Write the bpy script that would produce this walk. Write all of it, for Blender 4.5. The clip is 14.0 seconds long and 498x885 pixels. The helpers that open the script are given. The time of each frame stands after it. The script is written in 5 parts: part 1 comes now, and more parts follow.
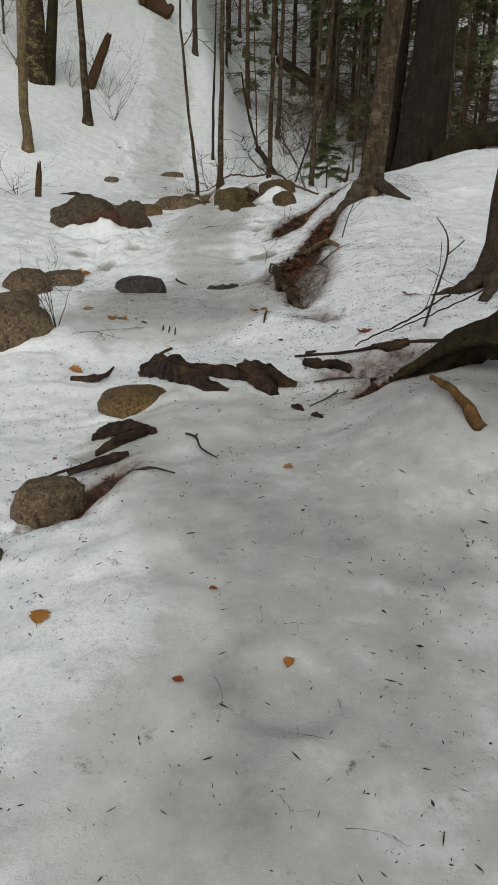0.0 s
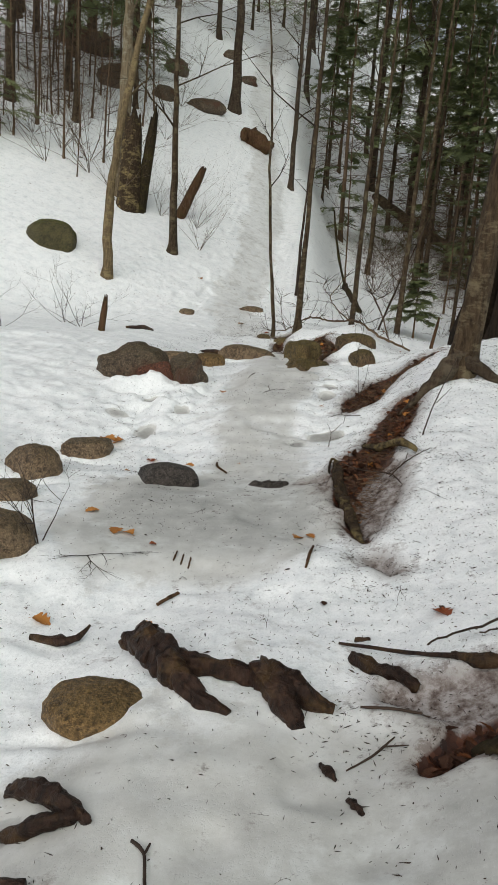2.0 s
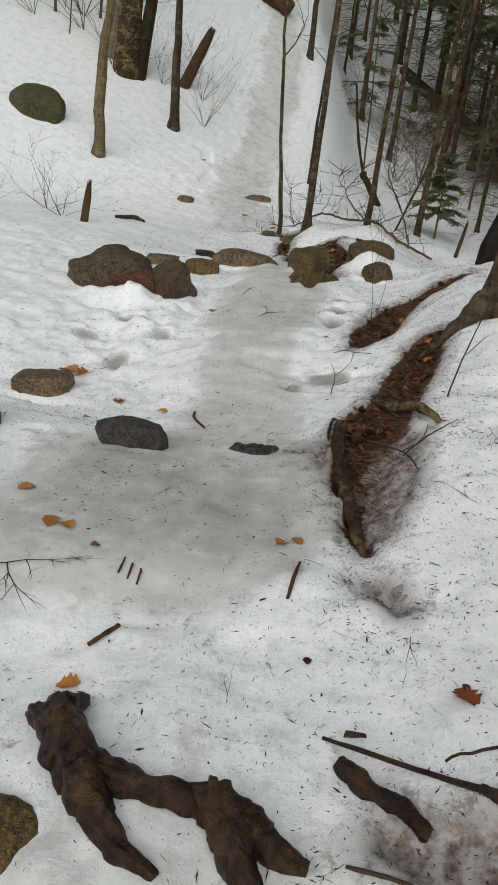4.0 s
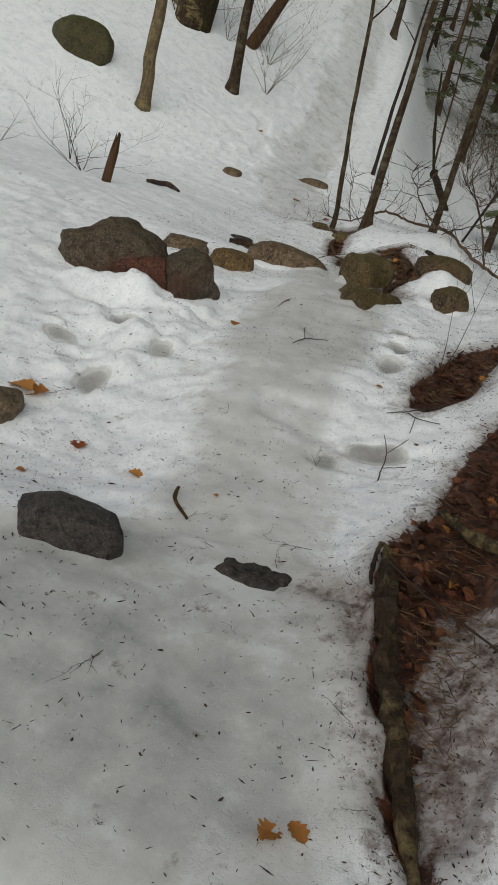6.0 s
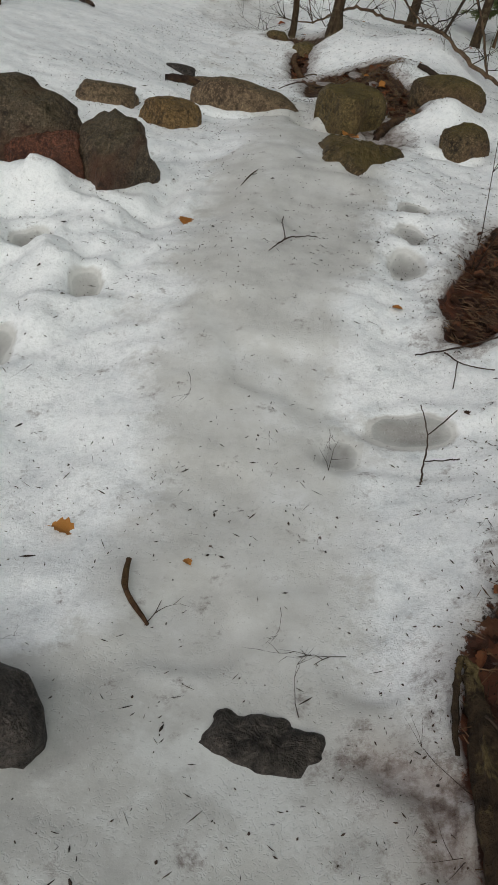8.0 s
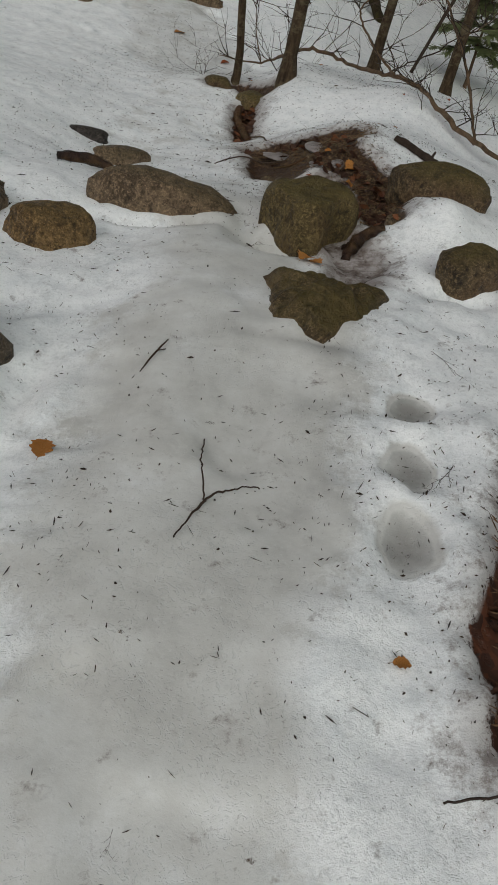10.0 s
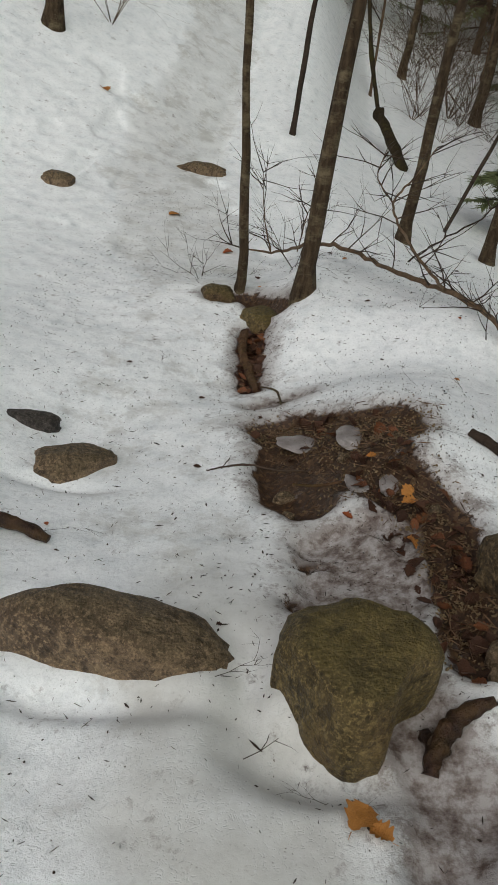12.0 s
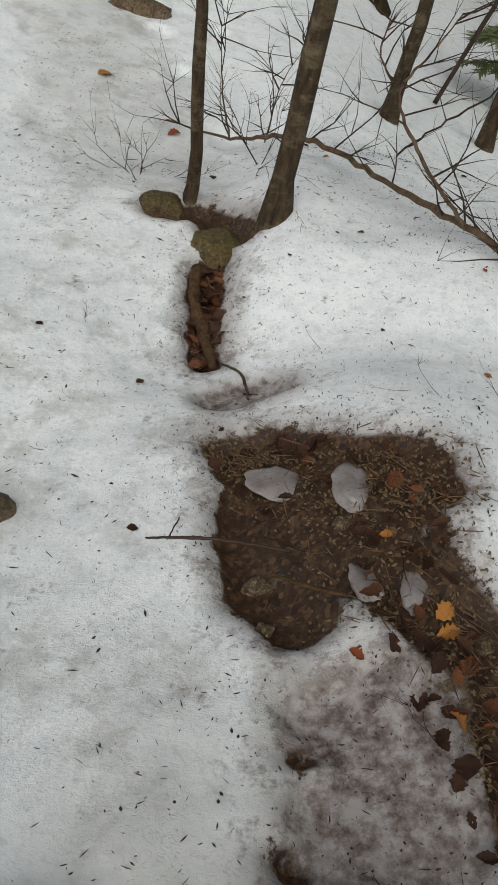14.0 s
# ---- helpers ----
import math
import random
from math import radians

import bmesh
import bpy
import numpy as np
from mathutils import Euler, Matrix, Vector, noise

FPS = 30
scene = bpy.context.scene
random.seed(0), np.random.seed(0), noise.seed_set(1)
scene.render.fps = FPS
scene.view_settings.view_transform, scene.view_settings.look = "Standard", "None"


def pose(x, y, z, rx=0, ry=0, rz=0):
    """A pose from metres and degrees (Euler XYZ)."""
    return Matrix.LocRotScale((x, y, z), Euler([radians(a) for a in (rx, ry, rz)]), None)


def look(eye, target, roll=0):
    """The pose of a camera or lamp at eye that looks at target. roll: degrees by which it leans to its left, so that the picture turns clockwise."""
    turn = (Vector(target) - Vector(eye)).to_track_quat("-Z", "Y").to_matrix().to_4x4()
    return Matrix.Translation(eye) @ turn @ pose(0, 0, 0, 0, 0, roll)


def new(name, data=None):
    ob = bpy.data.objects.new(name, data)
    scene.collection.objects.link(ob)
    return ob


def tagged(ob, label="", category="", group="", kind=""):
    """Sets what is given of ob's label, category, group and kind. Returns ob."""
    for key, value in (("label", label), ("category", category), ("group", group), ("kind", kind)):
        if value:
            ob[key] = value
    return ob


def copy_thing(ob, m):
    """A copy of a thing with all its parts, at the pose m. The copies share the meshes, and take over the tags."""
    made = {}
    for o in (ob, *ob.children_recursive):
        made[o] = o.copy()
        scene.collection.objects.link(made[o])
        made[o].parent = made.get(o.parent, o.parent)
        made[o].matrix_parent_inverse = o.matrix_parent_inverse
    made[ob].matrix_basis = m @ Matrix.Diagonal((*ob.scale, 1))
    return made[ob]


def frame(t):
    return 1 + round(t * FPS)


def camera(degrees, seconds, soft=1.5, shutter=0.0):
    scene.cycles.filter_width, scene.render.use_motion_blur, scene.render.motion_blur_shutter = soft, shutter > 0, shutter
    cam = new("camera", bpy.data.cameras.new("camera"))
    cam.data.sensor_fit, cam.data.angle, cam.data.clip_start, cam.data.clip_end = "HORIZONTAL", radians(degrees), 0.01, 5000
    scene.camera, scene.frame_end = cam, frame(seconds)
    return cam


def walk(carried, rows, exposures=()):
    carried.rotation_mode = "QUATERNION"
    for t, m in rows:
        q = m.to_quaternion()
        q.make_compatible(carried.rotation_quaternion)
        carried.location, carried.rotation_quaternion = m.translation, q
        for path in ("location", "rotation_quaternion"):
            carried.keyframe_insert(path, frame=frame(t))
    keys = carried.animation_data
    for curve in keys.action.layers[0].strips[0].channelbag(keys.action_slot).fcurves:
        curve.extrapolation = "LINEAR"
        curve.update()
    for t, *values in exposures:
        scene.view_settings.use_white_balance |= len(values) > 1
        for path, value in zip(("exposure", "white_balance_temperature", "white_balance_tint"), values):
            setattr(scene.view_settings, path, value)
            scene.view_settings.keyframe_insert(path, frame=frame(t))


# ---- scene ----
cam = camera(35.4, 14.0)
PATH = [
    (0, (0.132, 0.145, 1.634), (0.096, 2.016, 0.928), 0.9),
    (0.5, (0.179, 0.541, 1.709), (0.224, 2.431, 1.056), -0.8),
    (1, (0.218, 0.932, 1.802), (0.105, 2.849, 1.243), -0.6),
    (1.5, (0.225, 1.288, 1.906), (0.088, 3.221, 1.411), 1.7),
    (2, (0.248, 1.577, 1.971), (0.002, 3.511, 1.524), 4.2),
    (2.2, (0.255, 1.684, 2.005), (-0.038, 3.613, 1.566), 5.0),
    (4.3, (0.194, 2.836, 2.120), (0.027, 4.627, 1.245), 7.9),
    (4.5, (0.187, 2.997, 2.098), (0.097, 4.753, 1.145), 9.2),
    (5, (0.103, 3.371, 2.142), (-0.075, 5.109, 1.168), 8.1),
    (5.5, (-0.017, 3.705, 2.163), (-0.351, 5.514, 1.378), 7.6),
    (6, (-0.044, 4.143, 2.030), (-0.291, 5.966, 1.246), 15.1),
    (6.5, (-0.089, 4.510, 2.068), (-0.246, 6.294, 1.177), 15.5),
    (7, (-0.168, 4.797, 2.046), (-0.206, 6.545, 1.074), 13.1),
    (7.2, (-0.203, 4.945, 2.034), (-0.305, 6.654, 1.000), 10.9),
    (9.3, (-0.467, 6.346, 2.072), (-0.453, 7.942, 0.867), 14.3),
    (9.5, (-0.444, 6.566, 2.004), (-0.430, 8.156, 0.790), 14.7),
    (10, (-0.450, 7.102, 2.066), (-0.411, 8.759, 0.947), 13.3),
    (10.5, (-0.499, 7.624, 2.174), (-0.281, 9.319, 1.135), 10.0),
    (11, (-0.538, 8.150, 2.254), (-0.465, 9.835, 1.180), 6.8),
    (11.5, (-0.603, 8.567, 2.335), (-0.566, 10.282, 1.307), 8.3),
    (12, (-0.641, 8.986, 2.387), (-0.715, 10.751, 1.448), 9.2),
    (12.5, (-0.732, 9.273, 2.425), (-0.806, 11.051, 1.512), 11.4),
    (13, (-0.746, 9.558, 2.447), (-0.774, 11.338, 1.536), 12.1),
    (13.5, (-0.720, 9.910, 2.429), (-0.695, 11.617, 1.387), 11.5),
    (14, (-0.830, 10.137, 2.392), (-0.683, 11.703, 1.157), 14.5),
]
EXPOSURES = [(0.0, -0.84), (0.7, -0.80), (2.0, -0.52), (4.5, -0.78), (5.0, -0.90), (5.5, -0.96), (6.5, -0.90), (7.0, -0.80), (9.5, -1.08), (11.0, -0.94), (12.5, -0.64), (14.0, -0.58)]
walk(cam, [(t, look(eye, target, roll)) for t, eye, target, roll in PATH], EXPOSURES)

# ---- sky and sun: a bright overcast day ----
world = bpy.data.worlds.new("overcast_sky")
scene.world = world
world.use_nodes = True
wn = world.node_tree
sky = wn.nodes.new("ShaderNodeTexSky")
sky.sky_type = "NISHITA"
sky.sun_disc = False
sky.sun_elevation, sky.sun_rotation = radians(40), radians(-155)
sky.air_density, sky.dust_density, sky.ozone_density = 1.0, 3.0, 0.8
cloud_tone = wn.nodes.new("ShaderNodeHueSaturation")
cloud_tone.inputs["Saturation"].default_value = 0.35
wn.links.new(sky.outputs["Color"], cloud_tone.inputs["Color"])
wn.links.new(cloud_tone.outputs["Color"], wn.nodes["Background"].inputs["Color"])
wn.nodes["Background"].inputs["Strength"].default_value = 0.15
sun_data = bpy.data.lights.new("sun", "SUN")
sun_data.energy, sun_data.angle, sun_data.color = 1.6, radians(50), (0.955, 1.0, 0.885)
sun = new("sun", sun_data)
sun.matrix_world = pose(0, 0, 30, 50, 0, 25)


# ---- materials ----
def material(name):
    mat = bpy.data.materials.new(name)
    mat.use_nodes = True
    return mat, mat.node_tree, mat.node_tree.nodes["Principled BSDF"]


def node(nt, kind, ins=(), **attrs):
    n = nt.nodes.new(kind)
    for k, v in attrs.items():
        setattr(n, k, v)
    for key, value in dict(ins).items():
        if isinstance(value, bpy.types.NodeSocket):
            nt.links.new(value, n.inputs[key])
        else:
            n.inputs[key].default_value = value
    return n


def coords(nt):
    return node(nt, "ShaderNodeTexCoord").outputs["Object"]


def scaled(nt, vec, s):
    return node(nt, "ShaderNodeMapping", {"Vector": vec, "Scale": s}).outputs["Vector"]


def noise_tex(nt, vec, scale, detail=4.0, rough=0.55):
    return node(nt, "ShaderNodeTexNoise", {"Vector": vec, "Scale": scale, "Detail": detail, "Roughness": rough}).outputs["Fac"]


def ramp_tex(nt, fac, stops):
    n = node(nt, "ShaderNodeValToRGB", {"Fac": fac})
    el = n.color_ramp.elements
    while len(el) < len(stops):
        el.new(0.5)
    for e, (p, c) in zip(el, stops):
        e.position = p
        e.color = (*c, 1) if len(c) == 3 else c
    return n.outputs["Color"]


def grey(nt, fac, a, b):
    return node(nt, "ShaderNodeMapRange", {"Value": fac, "From Min": a, "From Max": b}).outputs["Result"]


def mixc(nt, fac, a, b, blend="MIX"):
    n = node(nt, "ShaderNodeMix", data_type="RGBA", blend_type=blend)
    for key, value in ((0, fac), (6, a), (7, b)):
        if isinstance(value, bpy.types.NodeSocket):
            nt.links.new(value, n.inputs[key])
        else:
            n.inputs[key].default_value = value if key == 0 else (*value, 1)
    return n.outputs[2]


def maths(nt, op, a, b=0.0):
    n = node(nt, "ShaderNodeMath", operation=op)
    for key, value in ((0, a), (1, b)):
        if isinstance(value, bpy.types.NodeSocket):
            nt.links.new(value, n.inputs[key])
        else:
            n.inputs[key].default_value = value
    n.use_clamp = op in ("ADD", "MULTIPLY")
    return n.outputs[0]


def bump(nt, bsdf, h, strength, dist):
    n = node(nt, "ShaderNodeBump", {"Height": h, "Strength": strength, "Distance": dist})
    nt.links.new(n.outputs["Normal"], bsdf.inputs["Normal"])


def snow_material():
    mat, nt, bsdf = material("snow_and_ice")
    co = coords(nt)
    ice = node(nt, "ShaderNodeAttribute", attribute_name="ice").outputs["Fac"]
    litter = node(nt, "ShaderNodeAttribute", attribute_name="litter").outputs["Fac"]
    soil = node(nt, "ShaderNodeAttribute", attribute_name="soil").outputs["Fac"]
    wet = node(nt, "ShaderNodeAttribute", attribute_name="wet").outputs["Fac"]
    big, mid = noise_tex(nt, co, 1.6, 5, 0.6), noise_tex(nt, co, 7.0, 6, 0.65)
    fine, grain = noise_tex(nt, co, 45.0, 4, 0.7), noise_tex(nt, co, 260.0, 2, 0.6)
    # clean and old snow
    snow = ramp_tex(nt, mid, [(0.26, (0.66, 0.69, 0.70)), (0.38, (0.86, 0.885, 0.89)), (0.54, (0.94, 0.955, 0.955))])
    snow = mixc(nt, maths(nt, "MULTIPLY", grey(nt, fine, 0.54, 0.70), 0.5), snow, (0.60, 0.62, 0.62))
    crystals = noise_tex(nt, co, 95.0, 3, 0.8)
    snow = mixc(nt, maths(nt, "MULTIPLY", grey(nt, crystals, 0.54, 0.66), 0.28), snow, (0.60, 0.62, 0.62))
    hollow = grey(nt, noise_tex(nt, co, 13.0, 6, 0.7), 0.54, 0.66)
    snow = mixc(nt, maths(nt, "MULTIPLY", hollow, 0.4), snow, (0.62, 0.645, 0.65))
    # old needles' dust, in drifts
    dust = maths(nt, "MULTIPLY", grey(nt, noise_tex(nt, co, 150.0, 5, 0.8), 0.55, 0.68), grey(nt, noise_tex(nt, co, 3.6, 5, 0.7), 0.46, 0.66))
    snow = mixc(nt, maths(nt, "MULTIPLY", dust, 0.35), snow, (0.22, 0.18, 0.14))
    # glazed ice, cloudy white to clear grey
    cloud = maths(nt, "ADD", maths(nt, "MULTIPLY", big, 0.5), maths(nt, "MULTIPLY", mid, 0.5))
    glaze = ramp_tex(nt, cloud, [(0.36, (0.32, 0.325, 0.305)), (0.44, (0.43, 0.43, 0.41)), (0.53, (0.515, 0.515, 0.49)), (0.62, (0.66, 0.67, 0.65))])
    pale = ramp_tex(nt, cloud, [(0.36, (0.50, 0.495, 0.47)), (0.46, (0.60, 0.595, 0.565)), (0.56, (0.68, 0.68, 0.655)), (0.64, (0.78, 0.785, 0.775))])
    glaze = mixc(nt, grey(nt, ice, 0.82, 0.97), pale, glaze)
    # milky bubbles in the ice
    bubbles = grey(nt, noise_tex(nt, co, 62.0, 4, 0.75), 0.58, 0.70)
    glaze = mixc(nt, maths(nt, "MULTIPLY", bubbles, 0.3), glaze, (0.74, 0.75, 0.74))
    murk = grey(nt, noise_tex(nt, co, 24.0, 6, 0.75), 0.56, 0.70)
    glaze = mixc(nt, maths(nt, "MULTIPLY", murk, 0.25), glaze, (0.34, 0.34, 0.325))
    # clear grey ice in boot holes, with the shade inside painted into its colour
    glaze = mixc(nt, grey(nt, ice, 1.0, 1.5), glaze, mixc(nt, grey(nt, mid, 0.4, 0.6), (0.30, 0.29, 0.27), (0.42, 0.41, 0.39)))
    rim = noise_tex(nt, co, 4.2, 9, 0.76)
    icy = grey(nt, maths(nt, "ADD", ice, maths(nt, "MULTIPLY", maths(nt, "SUBTRACT", rim, 0.5), 1.7)), 0.32, 0.60)
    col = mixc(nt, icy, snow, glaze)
    # wet, pitted crust
    warp = node(nt, "ShaderNodeVectorMath", {0: co, 1: node(nt, "ShaderNodeTexNoise", {"Vector": co, "Scale": 14.0, "Detail": 3.0}).outputs["Color"]}, operation="ADD").outputs[0]
    pit = node(nt, "ShaderNodeTexVoronoi", {"Vector": warp, "Scale": 17.0}).outputs["Distance"]
    pitted = maths(nt, "MULTIPLY", grey(nt, pit, 0.42, 0.12), grey(nt, noise_tex(nt, co, 4.0, 4, 0.6), 0.42, 0.62))
    col = mixc(nt, maths(nt, "MULTIPLY", pitted, 0.4), col, (0.50, 0.52, 0.51))
    spread = node(nt, "ShaderNodeAttribute", attribute_name="stain").outputs["Fac"]
    dirty = grey(nt, maths(nt, "ADD", spread, maths(nt, "MULTIPLY", maths(nt, "SUBTRACT", noise_tex(nt, co, 12.0, 9, 0.8), 0.5), 2.4)), 0.42, 0.86)
    col = mixc(nt, maths(nt, "MULTIPLY", dirty, 0.8), col, (0.15, 0.105, 0.085))
    # fine specks of bark and needles
    speck = grey(nt, noise_tex(nt, co, 110.0, 2, 0.5), 0.68, 0.73)
    field = grey(nt, noise_tex(nt, co, 2.5, 3, 0.6), 0.42, 0.7)
    col = mixc(nt, maths(nt, "MULTIPLY", maths(nt, "MULTIPLY", speck, field), 0.6), col, (0.10, 0.07, 0.05))
    # leaf litter and bare soil
    chips = node(nt, "ShaderNodeTexVoronoi", {"Vector": co, "Scale": 34.0})
    leafc = ramp_tex(nt, maths(nt, "MULTIPLY", chips.outputs["Color"], 1.0), [(0.0, (0.018, 0.010, 0.007)), (0.45, (0.055, 0.022, 0.013)), (0.8, (0.125, 0.045, 0.022)), (1.0, (0.17, 0.075, 0.03))])
    stones = node(nt, "ShaderNodeTexVoronoi", {"Vector": co, "Scale": 75.0})
    soilc = ramp_tex(nt, stones.outputs["Color"], [(0.0, (0.018, 0.010, 0.006)), (0.6, (0.06, 0.030, 0.015)), (0.9, (0.125, 0.072, 0.035)), (1.0, (0.21, 0.13, 0.07))])
    edge = maths(nt, "MULTIPLY", maths(nt, "SUBTRACT", noise_tex(nt, co, 16.0, 9, 0.75), 0.5), 2.6)
    litf = grey(nt, maths(nt, "ADD", litter, edge), 0.40, 0.56)
    soilf = grey(nt, maths(nt, "ADD", soil, edge), 0.40, 0.56)
    col = mixc(nt, litf, col, leafc)
    col = mixc(nt, soilf, col, soilc)
    # wet ice over soil
    wetf = grey(nt, maths(nt, "ADD", wet, maths(nt, "MULTIPLY", maths(nt, "SUBTRACT", noise_tex(nt, co, 11.0, 8, 0.72), 0.5), 3.4)), 0.35, 0.75)
    wetc = ramp_tex(nt, noise_tex(nt, co, 20.0, 7, 0.7), [(0.34, (0.075, 0.048, 0.038)), (0.46, (0.20, 0.165, 0.148)), (0.60, (0.40, 0.37, 0.355))])
    col = mixc(nt, maths(nt, "MULTIPLY", wetf, 0.9), col, wetc)
    nt.links.new(col, bsdf.inputs["Base Color"])
    bare = maths(nt, "ADD", litf, soilf)
    rough = mixc(nt, icy, (0.66,) * 3, (0.34,) * 3)
    rough = mixc(nt, bare, rough, (0.5,) * 3)
    rough = mixc(nt, wetf, rough, (0.22,) * 3)
    nt.links.new(rough, bsdf.inputs["Roughness"])
    bsdf.inputs["Subsurface Weight"].default_value = 0.0
    bsdf.inputs["Specular IOR Level"].default_value = 0.35
    rel = maths(nt, "ADD", maths(nt, "MULTIPLY", fine, 0.6), maths(nt, "ADD", maths(nt, "MULTIPLY", grain, 0.25), maths(nt, "MULTIPLY", crystals, 0.3)))
    rel = maths(nt, "MULTIPLY", rel, maths(nt, "SUBTRACT", 1.0, maths(nt, "MULTIPLY", icy, 0.8)))
    rel = maths(nt, "SUBTRACT", rel, maths(nt, "MULTIPLY", pitted, 0.25))
    rel = maths(nt, "MULTIPLY", rel, maths(nt, "SUBTRACT", 1.0, maths(nt, "MULTIPLY", wetf, 0.75)))
    rel = maths(nt, "ADD", rel, maths(nt, "MULTIPLY", bare, maths(nt, "MULTIPLY", chips.outputs["Distance"], 0.9)))
    bump(nt, bsdf, rel, 0.42, 0.016)
    return mat


def rock_material(name, dark, light, moss, moss_amount, rust=0.0):
    mat, nt, bsdf = material(name)
    co = coords(nt)
    up = node(nt, "ShaderNodeSeparateXYZ", {"Vector": node(nt, "ShaderNodeNewGeometry").outputs["Normal"]}).outputs["Z"]
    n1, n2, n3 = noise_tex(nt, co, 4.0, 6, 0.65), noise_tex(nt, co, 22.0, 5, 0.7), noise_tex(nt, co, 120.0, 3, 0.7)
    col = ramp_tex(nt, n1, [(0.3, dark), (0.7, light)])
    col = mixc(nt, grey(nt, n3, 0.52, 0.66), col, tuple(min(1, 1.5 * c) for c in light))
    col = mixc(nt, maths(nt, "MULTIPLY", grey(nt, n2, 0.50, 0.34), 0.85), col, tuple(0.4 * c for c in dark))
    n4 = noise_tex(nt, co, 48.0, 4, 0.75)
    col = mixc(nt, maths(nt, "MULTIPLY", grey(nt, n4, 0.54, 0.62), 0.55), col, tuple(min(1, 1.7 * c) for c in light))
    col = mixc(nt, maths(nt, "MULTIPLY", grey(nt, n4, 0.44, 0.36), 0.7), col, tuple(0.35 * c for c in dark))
    if rust:
        col = mixc(nt, maths(nt, "MULTIPLY", grey(nt, noise_tex(nt, co, 3.0, 4), 0.5, 0.65), rust), col, (0.09, 0.035, 0.02))
    blotch = grey(nt, noise_tex(nt, co, 11.0, 6, 0.75), 0.55, 0.62)
    col = mixc(nt, maths(nt, "MULTIPLY", blotch, 0.7), col, tuple(0.55 * c for c in dark))
    mf = maths(nt, "MULTIPLY", grey(nt, maths(nt, "ADD", maths(nt, "MULTIPLY", up, 0.5), maths(nt, "MULTIPLY", n1, 0.9)), 0.62, 0.95), moss_amount)
    mossc = mixc(nt, grey(nt, n2, 0.35, 0.65), tuple(0.5 * c for c in moss), moss)
    col = mixc(nt, mf, col, mossc)
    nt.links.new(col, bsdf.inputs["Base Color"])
    bsdf.inputs["Roughness"].default_value = 0.55
    bsdf.inputs["Specular IOR Level"].default_value = 0.3
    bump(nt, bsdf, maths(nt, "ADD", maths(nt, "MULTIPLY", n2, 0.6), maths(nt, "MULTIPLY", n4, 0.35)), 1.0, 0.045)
    return mat


def bark_material(name, dark, light, lichen=(0.3, 0.32, 0.24), lichen_amount=0.3, ring=3.0, rough=0.85):
    mat, nt, bsdf = material(name)
    co = coords(nt)
    rnd = node(nt, "ShaderNodeObjectInfo").outputs["Random"]
    n1 = noise_tex(nt, scaled(nt, co, (30, 30, ring)), 1.0, 5, 0.65)
    n2 = noise_tex(nt, co, 5.0, 4, 0.6)
    n3 = noise_tex(nt, scaled(nt, co, (9, 9, 22)), 1.0, 5, 0.7)
    col = ramp_tex(nt, n1, [(0.32, dark), (0.68, light)])
    col = mixc(nt, maths(nt, "MULTIPLY", grey(nt, maths(nt, "ADD", maths(nt, "MULTIPLY", n2, 0.5), maths(nt, "MULTIPLY", n3, 0.5)), 0.50, 0.60), lichen_amount), col, lichen)
    col = mixc(nt, grey(nt, rnd, 0.0, 1.0), col, mixc(nt, 0.35, col, dark), "MIX")
    nt.links.new(col, bsdf.inputs["Base Color"])
    bsdf.inputs["Roughness"].default_value = rough
    bsdf.inputs["Specular IOR Level"].default_value = 0.2
    bump(nt, bsdf, maths(nt, "ADD", maths(nt, "MULTIPLY", n1, 0.6), maths(nt, "MULTIPLY", n3, 0.4)), 1.0, 0.04)
    return mat


def plain_material(name, a, b, scale=30.0, rough=0.7):
    mat, nt, bsdf = material(name)
    co = coords(nt)
    rnd = node(nt, "ShaderNodeObjectInfo").outputs["Random"]
    isl = node(nt, "ShaderNodeNewGeometry").outputs["Random Per Island"]
    f = maths(nt, "ADD", maths(nt, "MULTIPLY", noise_tex(nt, co, scale, 4, 0.6), 0.6), maths(nt, "MULTIPLY", maths(nt, "ADD", maths(nt, "MULTIPLY", rnd, 0.5), maths(nt, "MULTIPLY", isl, 0.5)), 0.45))
    nt.links.new(ramp_tex(nt, f, [(0.25, a), (0.75, b)]), bsdf.inputs["Base Color"])
    bsdf.inputs["Roughness"].default_value = rough
    bsdf.inputs["Specular IOR Level"].default_value = 0.3
    bump(nt, bsdf, noise_tex(nt, co, scale * 4, 3, 0.6), 0.5, 0.004)
    return mat


SNOW = snow_material()
ROCK_BROWN = rock_material("brown_granite", (0.07, 0.045, 0.027), (0.24, 0.168, 0.10), (0.065, 0.058, 0.02), 0.35)
ROCK_OLIVE = rock_material("olive_granite", (0.05, 0.034, 0.014), (0.19, 0.138, 0.054), (0.12, 0.092, 0.022), 0.55, 0.25)
ROCK_GREY = rock_material("grey_granite", (0.022, 0.018, 0.016), (0.085, 0.071, 0.062), (0.04, 0.038, 0.02), 0.2)
ROCK_RUST = rock_material("rusty_granite", (0.045, 0.031, 0.021), (0.15, 0.112, 0.072), (0.06, 0.06, 0.02), 0.35, 0.8)
ROCK_ORANGE = rock_material("orange_granite", (0.07, 0.042, 0.018), (0.25, 0.155, 0.062), (0.08, 0.068, 0.02), 0.25)
ROCK_MOSS = rock_material("mossy_granite", (0.028, 0.018, 0.009), (0.17, 0.118, 0.06), (0.125, 0.098, 0.02), 0.6, 0.35)
ROCK_RED = rock_material("rust_red_granite", (0.05, 0.02, 0.012), (0.16, 0.062, 0.036), (0.06, 0.05, 0.02), 0.1, 0.6)
